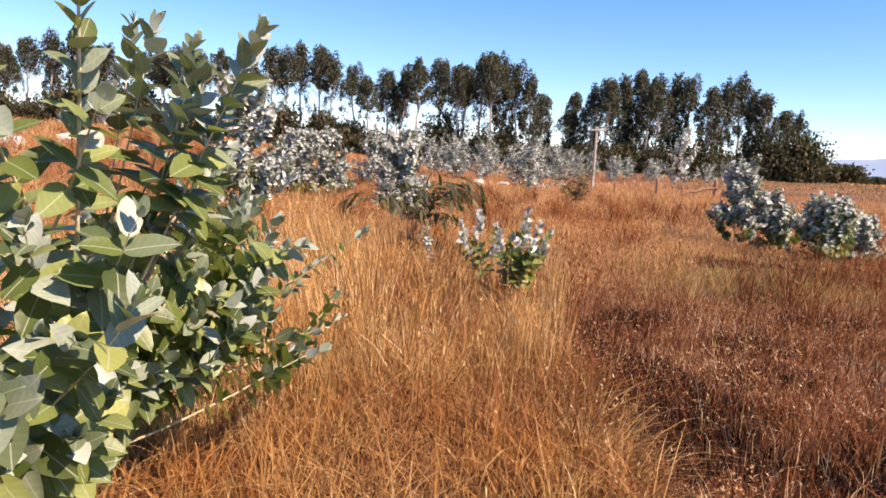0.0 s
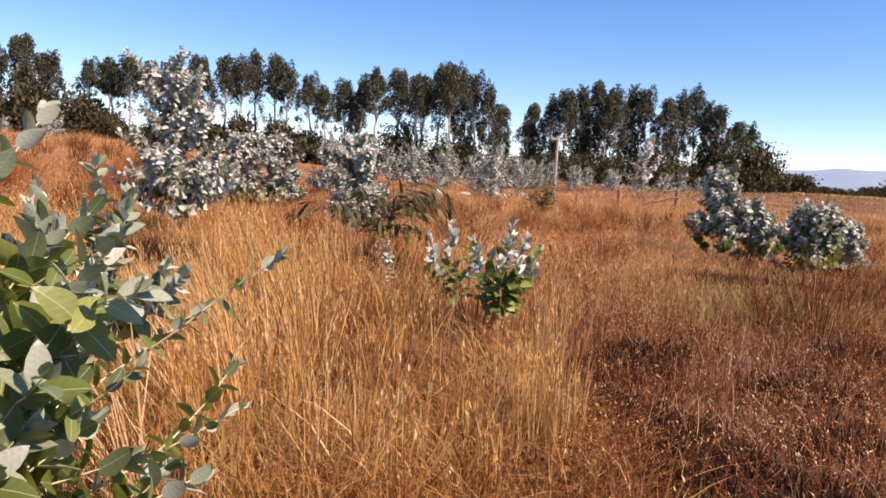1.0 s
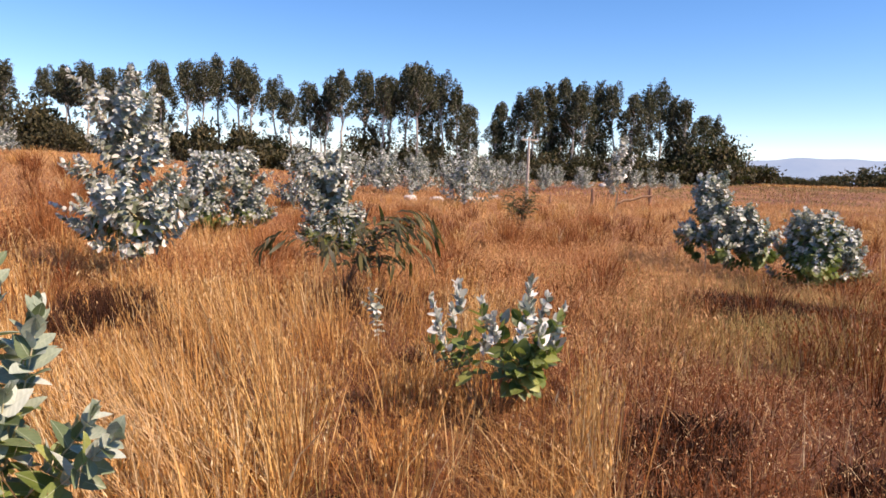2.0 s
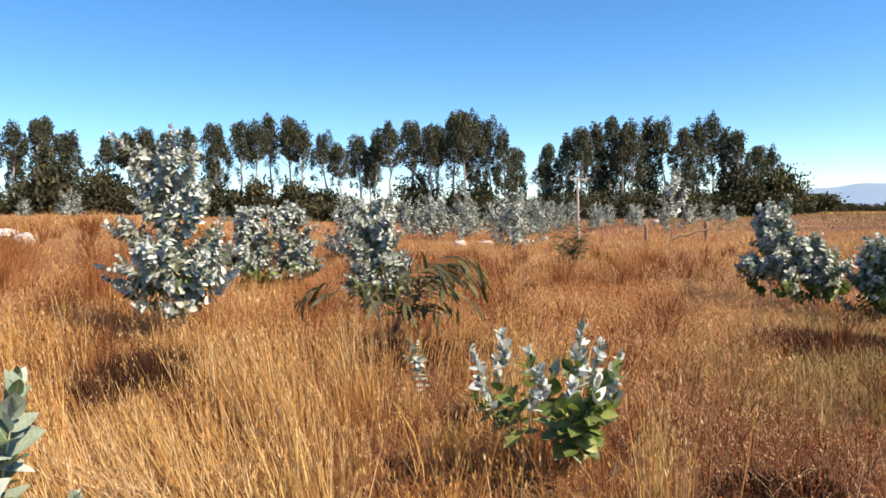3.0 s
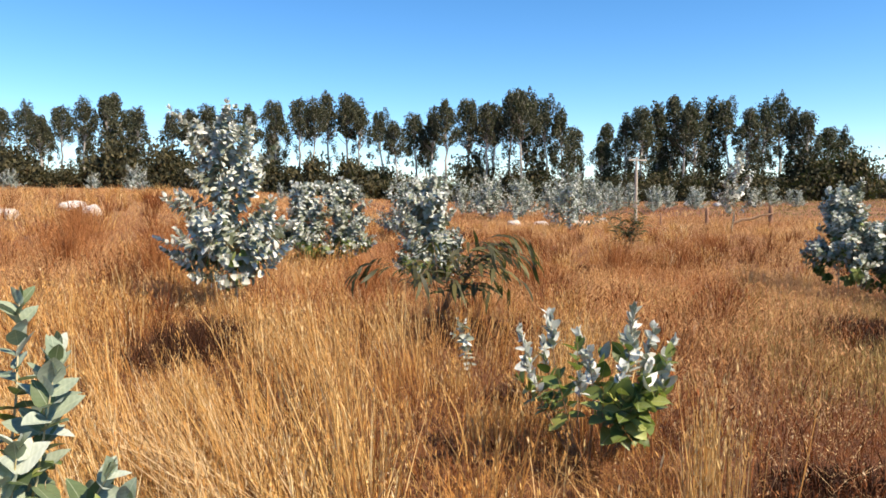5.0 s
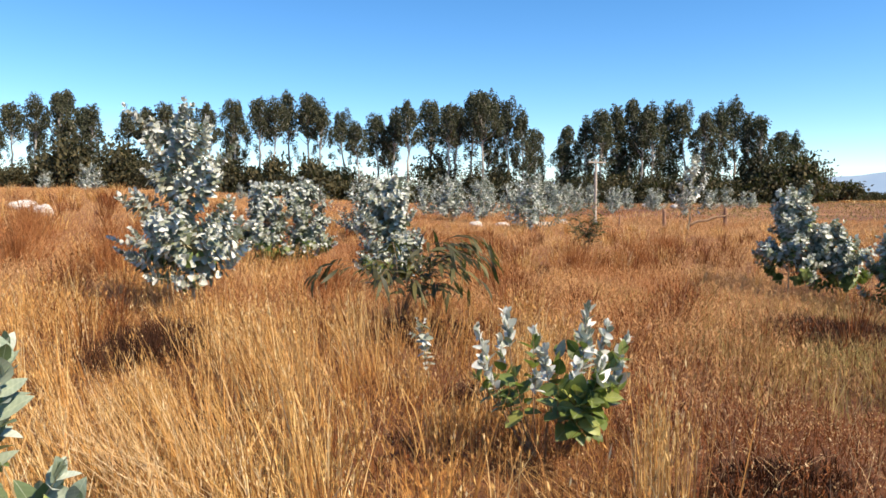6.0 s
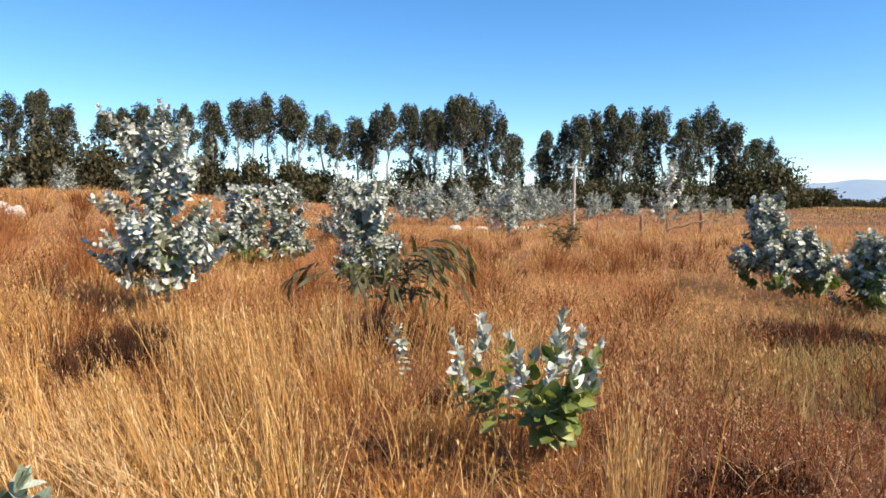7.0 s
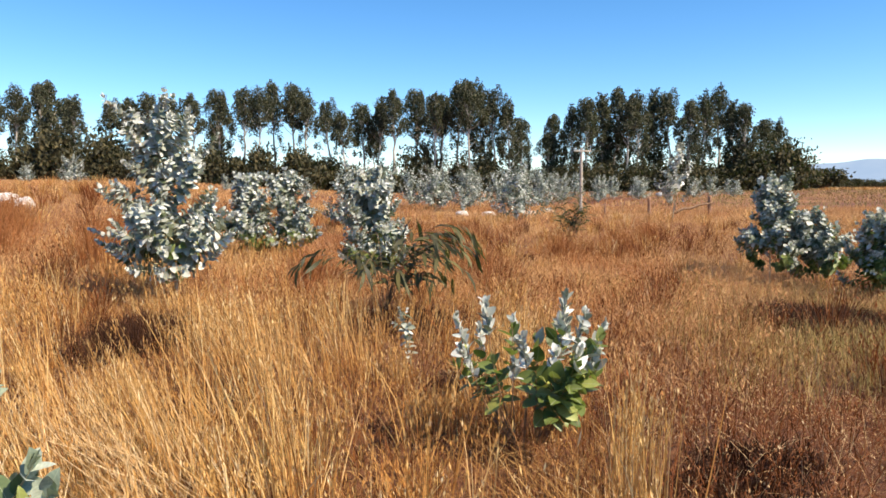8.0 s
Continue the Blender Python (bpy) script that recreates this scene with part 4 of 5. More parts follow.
for k, (x, top) in enumerate(zip(LEFT_X, LEFT_Z)):
    y = 115 + 3.0 * math.sin(k * 2.4)
    full = k in (13, 14, 15, 39, 40) or 36 <= k <= 38 and k % 2
    plant(FULL if full else TALL, k * 3 + k // 5, x * y / 115, y, 1.56 + (top - 1.56) * y / 115)
for k in range(30):
    x = -118 + k * 4.35 + 1.1 * math.sin(k * 3.7)
    if k % (6 if x > -50 else 2):
        continue
    plant(FULL if x < -48 and k % 5 == 0 else TALL, k * 2 + 1, x, 126 + 2.5 * math.sin(k * 1.9), 13.6 + 2.0 * math.sin(k * 2.3) + (2.0 if -8 < x < 9 or x < -48 else 0.0))
for k, (x, top) in enumerate(RIGHT):
    y = 115 + 3.0 * math.sin(k * 1.7)
    plant(FULL if k % 3 else TALL, k * 2 + k // 3, x * y / 115, y, 1.56 + (top - 1.56) * y / 115)


def leafy_bush(name, seed, height, width, clumps, label, mat, leaf=0.34, group="", category="bush"):
    """A broad bush or low tree: short limbs and overlapping leaf clumps with an uneven outline."""
    r = np.random.default_rng(seed)
    stems, poses = [], []
    for k in range(clumps):
        az, q = r.uniform(0, 2 * math.pi), r.uniform(0, 1) ** 0.5
        top = height * (1 - 0.55 * q ** 2) * r.uniform(0.75, 1.05)
        c = np.array([math.cos(az) * q * width / 2, math.sin(az) * q * width / 2, r.uniform(0.25, 0.92) * top])
        stems.append(tube([(0, 0, 0), c * (0.5, 0.5, 0.45), c], [0.06, 0.04, 0.012], 5))
        s = height * 0.13 * r.uniform(0.8, 1.4)
        for o in np.clip(r.normal(0, 1, (88, 3)), -1.6, 1.6) * (s * 1.2, s * 1.2, s):
            poses.append(leaf_pose(np.maximum(c + o, (-99, -99, 0.02)), r.normal(0, 1, 3), r.normal(0, 1, 3), leaf * r.uniform(0.7, 1.3)))
    thing = empty_thing(name, Matrix(), label, category, group)
    v, f = joined(stems)
    part("stem", mesh_of("stem", v, [f], [M_TWIG_DARK]), thing)
    foliage("foliage", np.array(poses), np.zeros(len(poses), dtype=int), [mat], thing, "", (DIAMOND_V, DIAMOND_F))
    return thing


UNDER += [(h, leafy_bush("windbreak_bush", s, h, w, c, "dark brownish-green bush under the windbreak gums", M_UNDER, 0.42, "windbreak undergrowth"))
         for s, h, w, c in ((101, 4.5, 4.5, 28), (102, 3.6, 5.0, 28), (103, 5.4, 4.0, 28))]
r0 = np.random.default_rng(5)
for k in range(46):
    x = -100 + k * 2.52 + r0.uniform(-0.8, 0.8) if k < 45 else 14.6
    tall = (0.7 + 1.2 * r0.random() ** 1.3) * (1.3 if x < -45 or x > -8 else 1.0)
    if -14 < x < -8 or -21 < x < -18:
        tall *= 0.75
    plant(UNDER, k, x, 113.0 + r0.uniform(-3, 3), gz(x, 112) + tall * 3.6)
for k in range(17):
    x = 17.5 + k * 2.3
    plant(UNDER, k + 1, x, 112.0 + r0.uniform(-1.5, 1.5), gz(x, 112) + (4.2 + 1.6 * r0.random()) * (1.45 if k > 12 else 1))
FAR_TREES = [leafy_bush("far_tree", s, h, w, c, "dark rounded tree on the far side of the plain", M_UNDER, 0.7, "far trees", "tree")
             for s, h, w, c in ((111, 5.4, 9.0, 40), (112, 5.0, 17.0, 60), (113, 4.0, 11.0, 40))]
for k, (x, y, s) in enumerate(((79, 150, 0.95), (131.5, 180, 1.2), (95, 190, 0.75), (104, 200, 0.7), (116, 215, 0.7), (88, 175, 0.6), (150, 230, 0.8), (165, 225, 0.9), (142, 240, 0.6), (122, 225, 0.7), (108, 220, 0.6), (99, 215, 0.55), (134, 232, 0.65), (112, 250, 0.7), (127, 255, 0.7), (160, 250, 0.8), (175, 240, 0.8), (185, 230, 0.8), (131, 220, 0.45), (136, 222, 0.5), (141, 224, 0.45), (146, 226, 0.5),
                            (-135, 150, 1.6), (-150, 140, 1.8))):
    ob = FAR_TREES[k] if k < 3 else copy_thing(FAR_TREES[k % 3], Matrix())
    ob.matrix_world = spot(x, y, 40.0 * k, 0.1) @ Matrix.Scale(s, 4)


# ---- pole, posts, stones, house ----
def box(w, d, h, bevel=0.01, at=(0, 0, 0), turn=None):
    bm = bmesh.new()
    bmesh.ops.create_cube(bm, size=1.0, matrix=Matrix.Translation(at) @ (turn or Matrix()) @ Matrix.Diagonal((w, d, h, 1)))
    bmesh.ops.bevel(bm, geom=list(bm.edges), offset=bevel, segments=2, affect="EDGES")
    return bm


def bm_part(name, bm, mat, parent, label=""):
    me = bpy.data.meshes.new(name)
    bm.to_mesh(me)
    bm.free()
    me.materials.append(mat)
    return part(name, me, parent, label)


def wobbly_post(height, radius, seed, sides=9, lean=0.03):
    r = np.random.default_rng(seed)
    n = 7
    pts = np.column_stack([np.cumsum(r.normal(0, lean * height / n, n)), np.cumsum(r.normal(0, lean * height / n, n)), np.linspace(-0.15, height, n)])
    pts = np.vstack([pts, pts[-1] + (0, 0, 0.01)])
    return tube(pts, list(np.linspace(radius, radius * 0.8, n) * r.uniform(0.93, 1.07, n)) + [0.001], sides)


pole = empty_thing("utility_pole", spot(9.4, 49.6, 20), "weathered grey wooden pole with a short crossarm", "pole")
v, f = wobbly_post(4.5, 0.11, 3, 12, 0.006)
part("shaft", mesh_of("shaft", v, [f], [M_WOOD]), pole)
arm = bm_part("crossarm", box(1.35, 0.11, 0.1, 0.012, (0, -0.13, 4.28)), M_WOOD, pole)
for dx in (-0.6, 0.0, 0.6):
    bm = bmesh.new()
    for z, rad in ((4.37, 0.035), (4.42, 0.05), (4.47, 0.03)):
        bmesh.ops.create_cone(bm, cap_ends=True, segments=10, radius1=rad, radius2=rad * 0.8, depth=0.06, matrix=Matrix.Translation((dx, -0.13, z)))
    bm_part("insulator", bm, M_CERAMIC, arm, "small grey insulator")

for k, (x, y, h, rad) in enumerate(((17.15, 46.6, 1.3, 0.15), (14.95, 46.6, 0.7, 0.06), (13.25, 46.6, 1.15, 0.13), (10.6, 47.5, 0.75, 0.07), (21.5, 47.0, 0.9, 0.08))):
    v, f = wobbly_post(h, rad, 20 + k)
    ob = new("fence_post", mesh_of("fence_post", v, [f], [M_POST]))
    ob.matrix_world = spot(x, y, 50 * k)
    tagged(ob, "short weathered brown wooden fence post", "post", "old fence posts")
v, f = tube([(14.9, 46.5, gz(14.9, 46.5) + 0.1), (15.4, 46.45, gz(15.4, 46.4) + 0.38), (15.9, 46.5, gz(15.9, 46.4) + 0.42), (16.5, 46.4, gz(16.5, 46.4) + 0.66), (17.05, 46.45, gz(17, 46.4) + 0.72), (17.5, 46.4, gz(17.5, 46.4) + 0.9)],
            [0.1, 0.085, 0.09, 0.07, 0.06, 0.02], 8)
tagged(new("fallen_rail", mesh_of("fallen_rail", v, [f], [M_TWIG_DARK])), "sagging dark wooden rail resting between fence posts", "rail")


def stone(seed, x, y, w, d, h):
    bm = bmesh.new()
    bmesh.ops.create_icosphere(bm, subdivisions=4, radius=0.5)
    for q in bm.verts:
        p = q.co * 2.2 + Vector((seed * 3.1, 0, 0))
        q.co *= 1 + 0.32 * noise.noise(p) + 0.1 * noise.noise(p * 3.5)
        q.co.z = max(q.co.z, -0.22)
    for q in bm.verts:
        q.co = Vector((q.co.x * w, q.co.y * d, q.co.z * h))
    me = bpy.data.meshes.new("boulder")
    bm.to_mesh(me)
    bm.free()
    me.materials.append(M_STONE)
    ob = new("boulder", me)
    ob.matrix_world = pose(x, y, gz(x, y) + 0.12 * h, 0, 0, seed * 50)
    tagged(ob, "low pale weathered boulder half hidden in grass", "rock", "pale boulders in the field")


for k, (x, y, w, d, h) in enumerate(((24.4, 92, 2.4, 1.5, 1.0), (1.1, 46, 1.3, 0.8, 0.5), (2.8, 46, 1.0, 0.7, 0.5), (5.5, 47, 1.1, 0.7, 0.5), (7.2, 50, 1.2, 0.8, 0.55),
                                    (-13.1, 22.6, 1.0, 0.6, 0.55), (-14.5, 20.6, 0.9, 0.6, 0.5), (-14.9, 24.6, 0.95, 0.6, 0.5), (-15.2, 21.4, 0.7, 0.5, 0.45), (26.6, 88, 1.4, 1.0, 0.7))):
    stone(k + 1, x, y, w, d, h)

house = empty_thing("house", spot(152, 192, -38), "small distant white house under a grey sheet roof", "house")
bm_part("wall", box(9, 5, 2.6, 0.03, (0, 0, 1.3)), M_WALL, house)
bm = bmesh.new()
vs = [bm.verts.new(q) for q in ((-5, -3, 2.55), (5, -3, 2.55), (5, 0, 4.0), (-5, 0, 4.0), (5, 3, 2.55), (-5, 3, 2.55))]
for q in ((0, 1, 2, 3), (3, 2, 4, 5), (0, 3, 5), (1, 4, 2)):
    bm.faces.new([vs[i] for i in q])
bmesh.ops.solidify(bm, geom=list(bm.faces), thickness=0.12)
bm_part("roof", bm, M_ROOF, house)
for dx in (-2.6, 2.6):
    bm_part("window", box(1.1, 0.08, 1.0, 0.01, (dx, -2.5, 1.5)), M_ROOF, house, "small dark window")
bm_part("door", box(0.95, 0.08, 2.0, 0.01, (0, -2.5, 1.0)), M_POST, house)


# ---- grass ----
def blades(x, y, h, w, lean, curl, seg=3, az=None):
    """Tapering ribbons: lean and curl in heights, towards az; each turns its own way."""
    n = len(x)
    if az is None:
        az = rng.uniform(0, 2 * np.pi, n)
    yaw = rng.uniform(0, np.pi, n)
    s = np.linspace(0, 1, seg + 1)
    out = lean[:, None] * s + curl[:, None] * s ** 2.5
    up = s * np.sqrt(np.clip(1 - (lean[:, None] * 0.8) ** 2, 0.2, 1)) - 0.45 * np.abs(curl)[:, None] * s ** 3
    z0 = ground_z(x, y) - 0.02
    px = x[:, None] + h[:, None] * out * np.cos(az)[:, None]
    py = y[:, None] + h[:, None] * out * np.sin(az)[:, None]
    pz = z0[:, None] + h[:, None] * up
    half = w[:, None] * (1 - 0.75 * s[None]) / 2
    dx, dy = np.cos(yaw)[:, None] * half, np.sin(yaw)[:, None] * half
    a = np.stack([px - dx, py - dy, pz], -1)
    b = np.stack([px + dx, py + dy, pz], -1)
    v = np.empty((n, 2 * seg + 1, 3))
    v[:, 0:2 * seg:2] = a[:, :seg]
    v[:, 1:2 * seg:2] = b[:, :seg]
    v[:, 2 * seg] = np.stack([px, py, pz], -1)[:, seg]
    base = (np.arange(n) * (2 * seg + 1))[:, None, None]
    quads = np.array([(2 * i, 2 * i + 1, 2 * i + 3, 2 * i + 2) for i in range(seg - 1)], dtype=np.int64).reshape(-1, 4)
    q = (base + quads[None]).reshape(-1, 4)
    t = (base + np.array([(2 * seg - 2, 2 * seg - 1, 2 * seg)])[None]).reshape(-1, 3)
    return v.reshape(-1, 3), q, t, (px, py, pz, s)


def heads(path, count, length, width, lo=0.72, flare=0.5):
    """Spikelets: small slim triangles along the upper part of each stem."""
    px, py, pz, s = path
    n, seg = px.shape[0], px.shape[1] - 1
    q = rng.uniform(lo, 1.0, (n, count)) * seg
    i = np.minimum(q.astype(int), seg - 1)
    f = q - i
    row = np.arange(n)[:, None]
    at = np.stack([c[row, i] * (1 - f) + c[row, i + 1] * f for c in (px, py, pz)], -1)
    az = rng.uniform(0, 2 * np.pi, (n, count))
    ln = length * rng.uniform(0.6, 1.3, (n, count))
    fl = flare * rng.uniform(0.4, 1.3, (n, count))
    tip = at + np.stack([np.cos(az) * fl * ln, np.sin(az) * fl * ln, ln * rng.uniform(0.3, 1.0, (n, count))], -1)
    mid = at * 0.5 + tip * 0.5
    ww = width * rng.uniform(0.6, 1.3, (n, count))
    side = np.stack([-np.sin(az) * ww, np.cos(az) * ww, np.zeros_like(ww)], -1)
    v = np.stack([at, mid + side, tip, mid - side], 2).reshape(-1, 3)
    return v, np.arange(len(v)).reshape(-1, 4)


def meadow(name, label, mat, sets, category="grass"):
    """One mass of grass out of several sets of ribbons and spikelets."""
    vs, qs, ts, at = [], [], [], 0
    for v, q, t in sets:
        vs.append(v)
        qs.append(q + at)
        if t is not None:
            ts.append(t + at)
        at += len(v)
    me = mesh_of(name, np.concatenate(vs), [np.concatenate(qs)] + ([np.concatenate(ts)] if ts else []), [mat])
    return tagged(new(name, me), label, category, kind="stuff")


def fan(n, near, far, half_angle, power=1.0, centre=0.0):
    """Points over a fan ahead of the walk, denser near its start."""
    r = near + (far - near) * rng.random(n) ** power
    a = np.radians(centre + rng.uniform(-half_angle, half_angle, n))
    return r * np.sin(a), r * np.cos(a) - 1.0


def tufts(count, per, x0, x1, y0, y1, size):
    cx, cy = rng.uniform(x0, x1, count), rng.uniform(y0, y1, count)
    x = (cx[:, None] + rng.normal(0, size, (count, per))).ravel()
    y = (cy[:, None] + rng.normal(0, size, (count, per))).ravel()
    tall = np.repeat(rng.uniform(0.7, 1.15, count), per)
    out = np.arctan2(y - np.repeat(cy, per), x - np.repeat(cx, per))
    return x, y, tall, out


def trail(x, y):
    """0 where the walker stands and treads, 1 off it."""
    return np.where(y < 1.2, smooth(np.hypot(x, (y + 0.8) * 0.35), 0.1, 0.45), 1.0)


def wave(x, y, a=1.0):
    return 0.5 + 0.25 * np.sin(x * 1.1 * a + 2 * np.sin(y * 0.45 * a)) + 0.25 * np.sin(y * 0.8 * a + 1.7 * np.sin(x * 0.6 * a + 1))


def hollow(x, y):
    """1 in open grass, falling to 0 in the few dark hollows between tufts."""
    k = np.ones_like(x)
    for hx, hy, rx, ry, _ in HOLLOWS:
        a = np.arctan2(y - hy, x - hx)
        k = k * smooth(np.hypot((x - hx) / rx, (y - hy) / ry) + 0.2 * np.sin(3 * a + hx * 5) + 0.13 * np.sin(7 * a + hy * 3), 0.5, 1.35)
    return k


def short(x, y):
    """Lower grass before the sprig and the hanging shrub."""
    k = np.where((np.abs(x + 0.2) < 0.4) & (y > 4.6) & (y < 7.1), 0.5, 1.0)
    k = k * np.where((np.abs(x + 0.2) < 0.42) & (y > 6.4) & (y < 6.95), 0.5, 1.0)
    k = k * np.where((np.abs(x / y + 0.40) < 0.07) & (y > 4.6) & (y < 7.6), 0.6, 1.0)
    return k * np.where((np.abs(x + 0.3) < 0.9) & (y > 7.4) & (y < 10.2), 0.8, 1.0)


def golden(x, y):
    """How much of the golden stand a place belongs to."""
    edge = 0.58 + 0.10 * y + 0.05 * np.sin(y * 2.1)
    return smooth(edge - x, -0.06, 0.12) * (1 - smooth(y + 0.4 * np.sin(x * 1.3), 7.5, 11.5)) * smooth(x, -7.5, -4.0)


def rise(x, y):
    """How high the golden stand grows: tall nearby, uneven, low towards its far side."""
    patch = 0.5 + 0.5 * np.sin(2.3 * x + 1.6 * np.sin(1.9 * y + 0.7)) * np.sin(2.6 * y + 1.3 * np.sin(2.1 * x + 2.0))
    return (0.58 + 0.45 * smooth(patch, 0.15, 0.85)) * (1 - 0.25 * smooth(y + 0.5 * np.sin(1.7 * x), 4.2, 6.5))


# x, y, two half widths, height of the shade-coloured stubble
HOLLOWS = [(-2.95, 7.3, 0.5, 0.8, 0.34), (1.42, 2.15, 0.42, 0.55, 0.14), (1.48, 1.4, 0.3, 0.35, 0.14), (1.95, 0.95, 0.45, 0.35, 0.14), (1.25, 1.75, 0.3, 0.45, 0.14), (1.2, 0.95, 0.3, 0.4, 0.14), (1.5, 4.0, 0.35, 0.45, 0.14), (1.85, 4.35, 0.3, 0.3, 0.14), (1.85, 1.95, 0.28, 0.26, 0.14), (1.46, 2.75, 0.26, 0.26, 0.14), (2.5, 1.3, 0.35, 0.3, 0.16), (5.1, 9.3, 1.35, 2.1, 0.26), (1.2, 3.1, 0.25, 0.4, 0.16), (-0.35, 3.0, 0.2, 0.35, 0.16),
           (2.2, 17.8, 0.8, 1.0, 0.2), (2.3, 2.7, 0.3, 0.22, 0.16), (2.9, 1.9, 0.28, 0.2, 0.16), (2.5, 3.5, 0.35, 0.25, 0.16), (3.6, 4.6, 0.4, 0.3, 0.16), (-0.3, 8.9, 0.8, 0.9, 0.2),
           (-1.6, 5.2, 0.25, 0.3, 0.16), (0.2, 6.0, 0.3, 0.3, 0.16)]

# golden tall grass left of and ahead of the walk
x, y, tall, out = tufts(430, 30, -6.0, 1.15, 0.2, 11.5, 0.05)
tall = tall * np.repeat(rng.uniform(0.55, 1.2, 430) ** 1.2, 30)
keep = (y > 0.2) & (rng.random(len(x)) < golden(x, y) * hollow(x, y) * np.where(x < -1.1, 0.6, 1.0) * (0.42 + 0.58 * smooth(y, 1.4, 3.2)) * (0.1 + 0.9 * smooth(wave(x + 9, y, 3.1), 0.35, 0.55))) & (np.hypot(x - 0.6, (y - 4.3) * 0.8) > 0.32)
x, y, tall, out = x[keep], y[keep], tall[keep], out[keep]
n = len(x)
h = short(x, y) * rise(x, y) * tall * rng.uniform(0.55, 1.05, n) * np.where(x < -1.4, 0.95, 1.0) * (0.4 + 0.6 * smooth(y, 0.3, 2.4)) * np.where((np.abs(x - 0.6) < 0.6) & (y < 4.8), 0.72, 1.0)
drift = 0.06 + 0.30 * smooth(-x, 0.2, 2.2)
lx, ly = np.cos(out) * rng.uniform(0, 0.28, n) - drift, np.sin(out) * rng.uniform(0, 0.28, n)
v, q, t, path = blades(x, y, h, rng.uniform(0.004, 0.0125, n), np.hypot(lx, ly) * rng.uniform(0.4, 1.9, n), np.where(rng.random(n) < 0.4, rng.uniform(0.1, 0.7, n), rng.normal(0.05, 0.10, n)), 4, np.arctan2(ly, lx) + rng.normal(0, 0.55, n))
hv, hq = heads(path, 5, 0.05, 0.0032, 0.62, 0.3)
x2, y2, tall, out = tufts(9, 13, 0.84, 1.02, 3.5, 4.0, 0.035)
n2 = len(x2)
v2, q2, t2, p2 = blades(x2, y2, tall * rng.uniform(0.5, 0.92, n2), rng.uniform(0.005, 0.009, n2), rng.normal(0, 0.08, n2), rng.normal(0, 0.05, n2), 3)
hv2, hq2 = heads(p2, 5, 0.05, 0.0032, 0.65, 0.25)
# a few long stalks above the rest
x4, y4, tall, out = tufts(260, 6, -4.6, 1.0, 1.6, 9.0, 0.05)
keep = rng.random(len(x4)) < golden(x4, y4) * (np.hypot(x4 - 0.62, (y4 - 4.35) * 0.8) > 0.6)
x4, y4, tall, out = x4[keep], y4[keep], tall[keep], out[keep]
n4 = len(x4)
v4, q4, t4, p4 = blades(x4, y4, short(x4, y4) * (0.3 + 0.7 * rise(x4, y4)) * tall * rng.uniform(0.75, 1.1, n4) * (0.45 + 0.55 * smooth(y4, 1.0, 3.0)), rng.uniform(0.007, 0.012, n4), np.abs(rng.normal(0.1, 0.16, n4)), rng.normal(0.05, 0.1, n4), 3,
                        np.where(x4 < -0.6, np.pi, 0) + rng.normal(0, 0.9, n4))
hv4, hq4 = heads(p4, 8, 0.05, 0.004, 0.62, 0.3)
# bent bright leaves along the start of the way
n6 = 11000
x6, y6 = rng.uniform(-1.3, 0.95, n6), rng.uniform(-0.3, 2.8, n6)
keep = rng.random(n6) < 0.25 + 0.75 * smooth(wave(x6 + 3, y6, 4.5), 0.35, 0.6)
x6, y6 = x6[keep], y6[keep]
n6 = len(x6)
v6, q6, t6, _ = blades(x6, y6, rng.uniform(0.16, 0.5, n6), rng.uniform(0.004, 0.010, n6), rng.normal(0, 0.7, n6), rng.normal(0.3, 0.6, n6), 5)
# trodden grass lying along the way past the low shrub
s5 = rng.random(1100)
x5, y5 = 0.78 + 0.12 * s5 + rng.normal(0, 0.10, 1100), 3.0 - 2.9 * s5 + rng.normal(0, 0.1, 1100)
v5, q5, t5, _ = blades(x5, y5, rng.uniform(0.2, 0.42, 1100), rng.uniform(0.004, 0.008, 1100), rng.uniform(0.5, 1.1, 1100), rng.normal(0.1, 0.3, 1100), 4, rng.normal(-0.9, 0.9, 1100))
x3, y3 = fan(52000, 1.8, 13, 50, 0.8, -12.0)
keep = rng.random(len(x3)) < golden(x3, y3) * hollow(x3, y3) * (0.35 + 0.65 * wave(x3, y3, 2.3))
x3, y3 = x3[keep], y3[keep]
n3 = len(x3)
v3, q3, t3, _ = blades(x3, y3, short(x3, y3) * rng.uniform(0.16, 0.5, n3) * (0.45 + 0.8 * wave(x3, y3, 1.7)), rng.uniform(0.004, 0.008, n3), rng.normal(0, 0.6, n3), rng.normal(0.1, 0.6, n3), 4)
# clumps of long pale stalks, upright ahead and leaning over on the left
x7, y7, tall, out = tufts(120, 22, -2.9, 0.95, 1.9, 6.5, 0.05)
keep = (np.hypot(x7 - 0.6, (y7 - 4.2) * 0.8) > 0.55) & (rng.random(len(x7)) < hollow(x7, y7)) & ~((np.abs(x7 - 0.3) < 0.75) & (y7 > 2.6) & (y7 < 4.6))
x7, y7, tall, out = x7[keep], y7[keep], tall[keep], out[keep]
n7 = len(x7)
left = smooth(-x7, 0.1, 1.6)
v7, q7, t7, p7 = blades(x7, y7, short(x7, y7) * (0.2 + 0.8 * rise(x7, y7)) * tall * rng.uniform(0.75, 1.15, n7) * (0.5 + 0.5 * smooth(y7, 1.6, 3.2)), rng.uniform(0.006, 0.010, n7), np.abs(rng.normal(0.08, 0.06, n7)) + 0.4 * left * rng.uniform(0.5, 1.2, n7), rng.normal(0.03, 0.06, n7), 4,
                        np.pi + rng.normal(0, 0.4, n7) + (1 - left) * rng.normal(0, 1.5, n7))
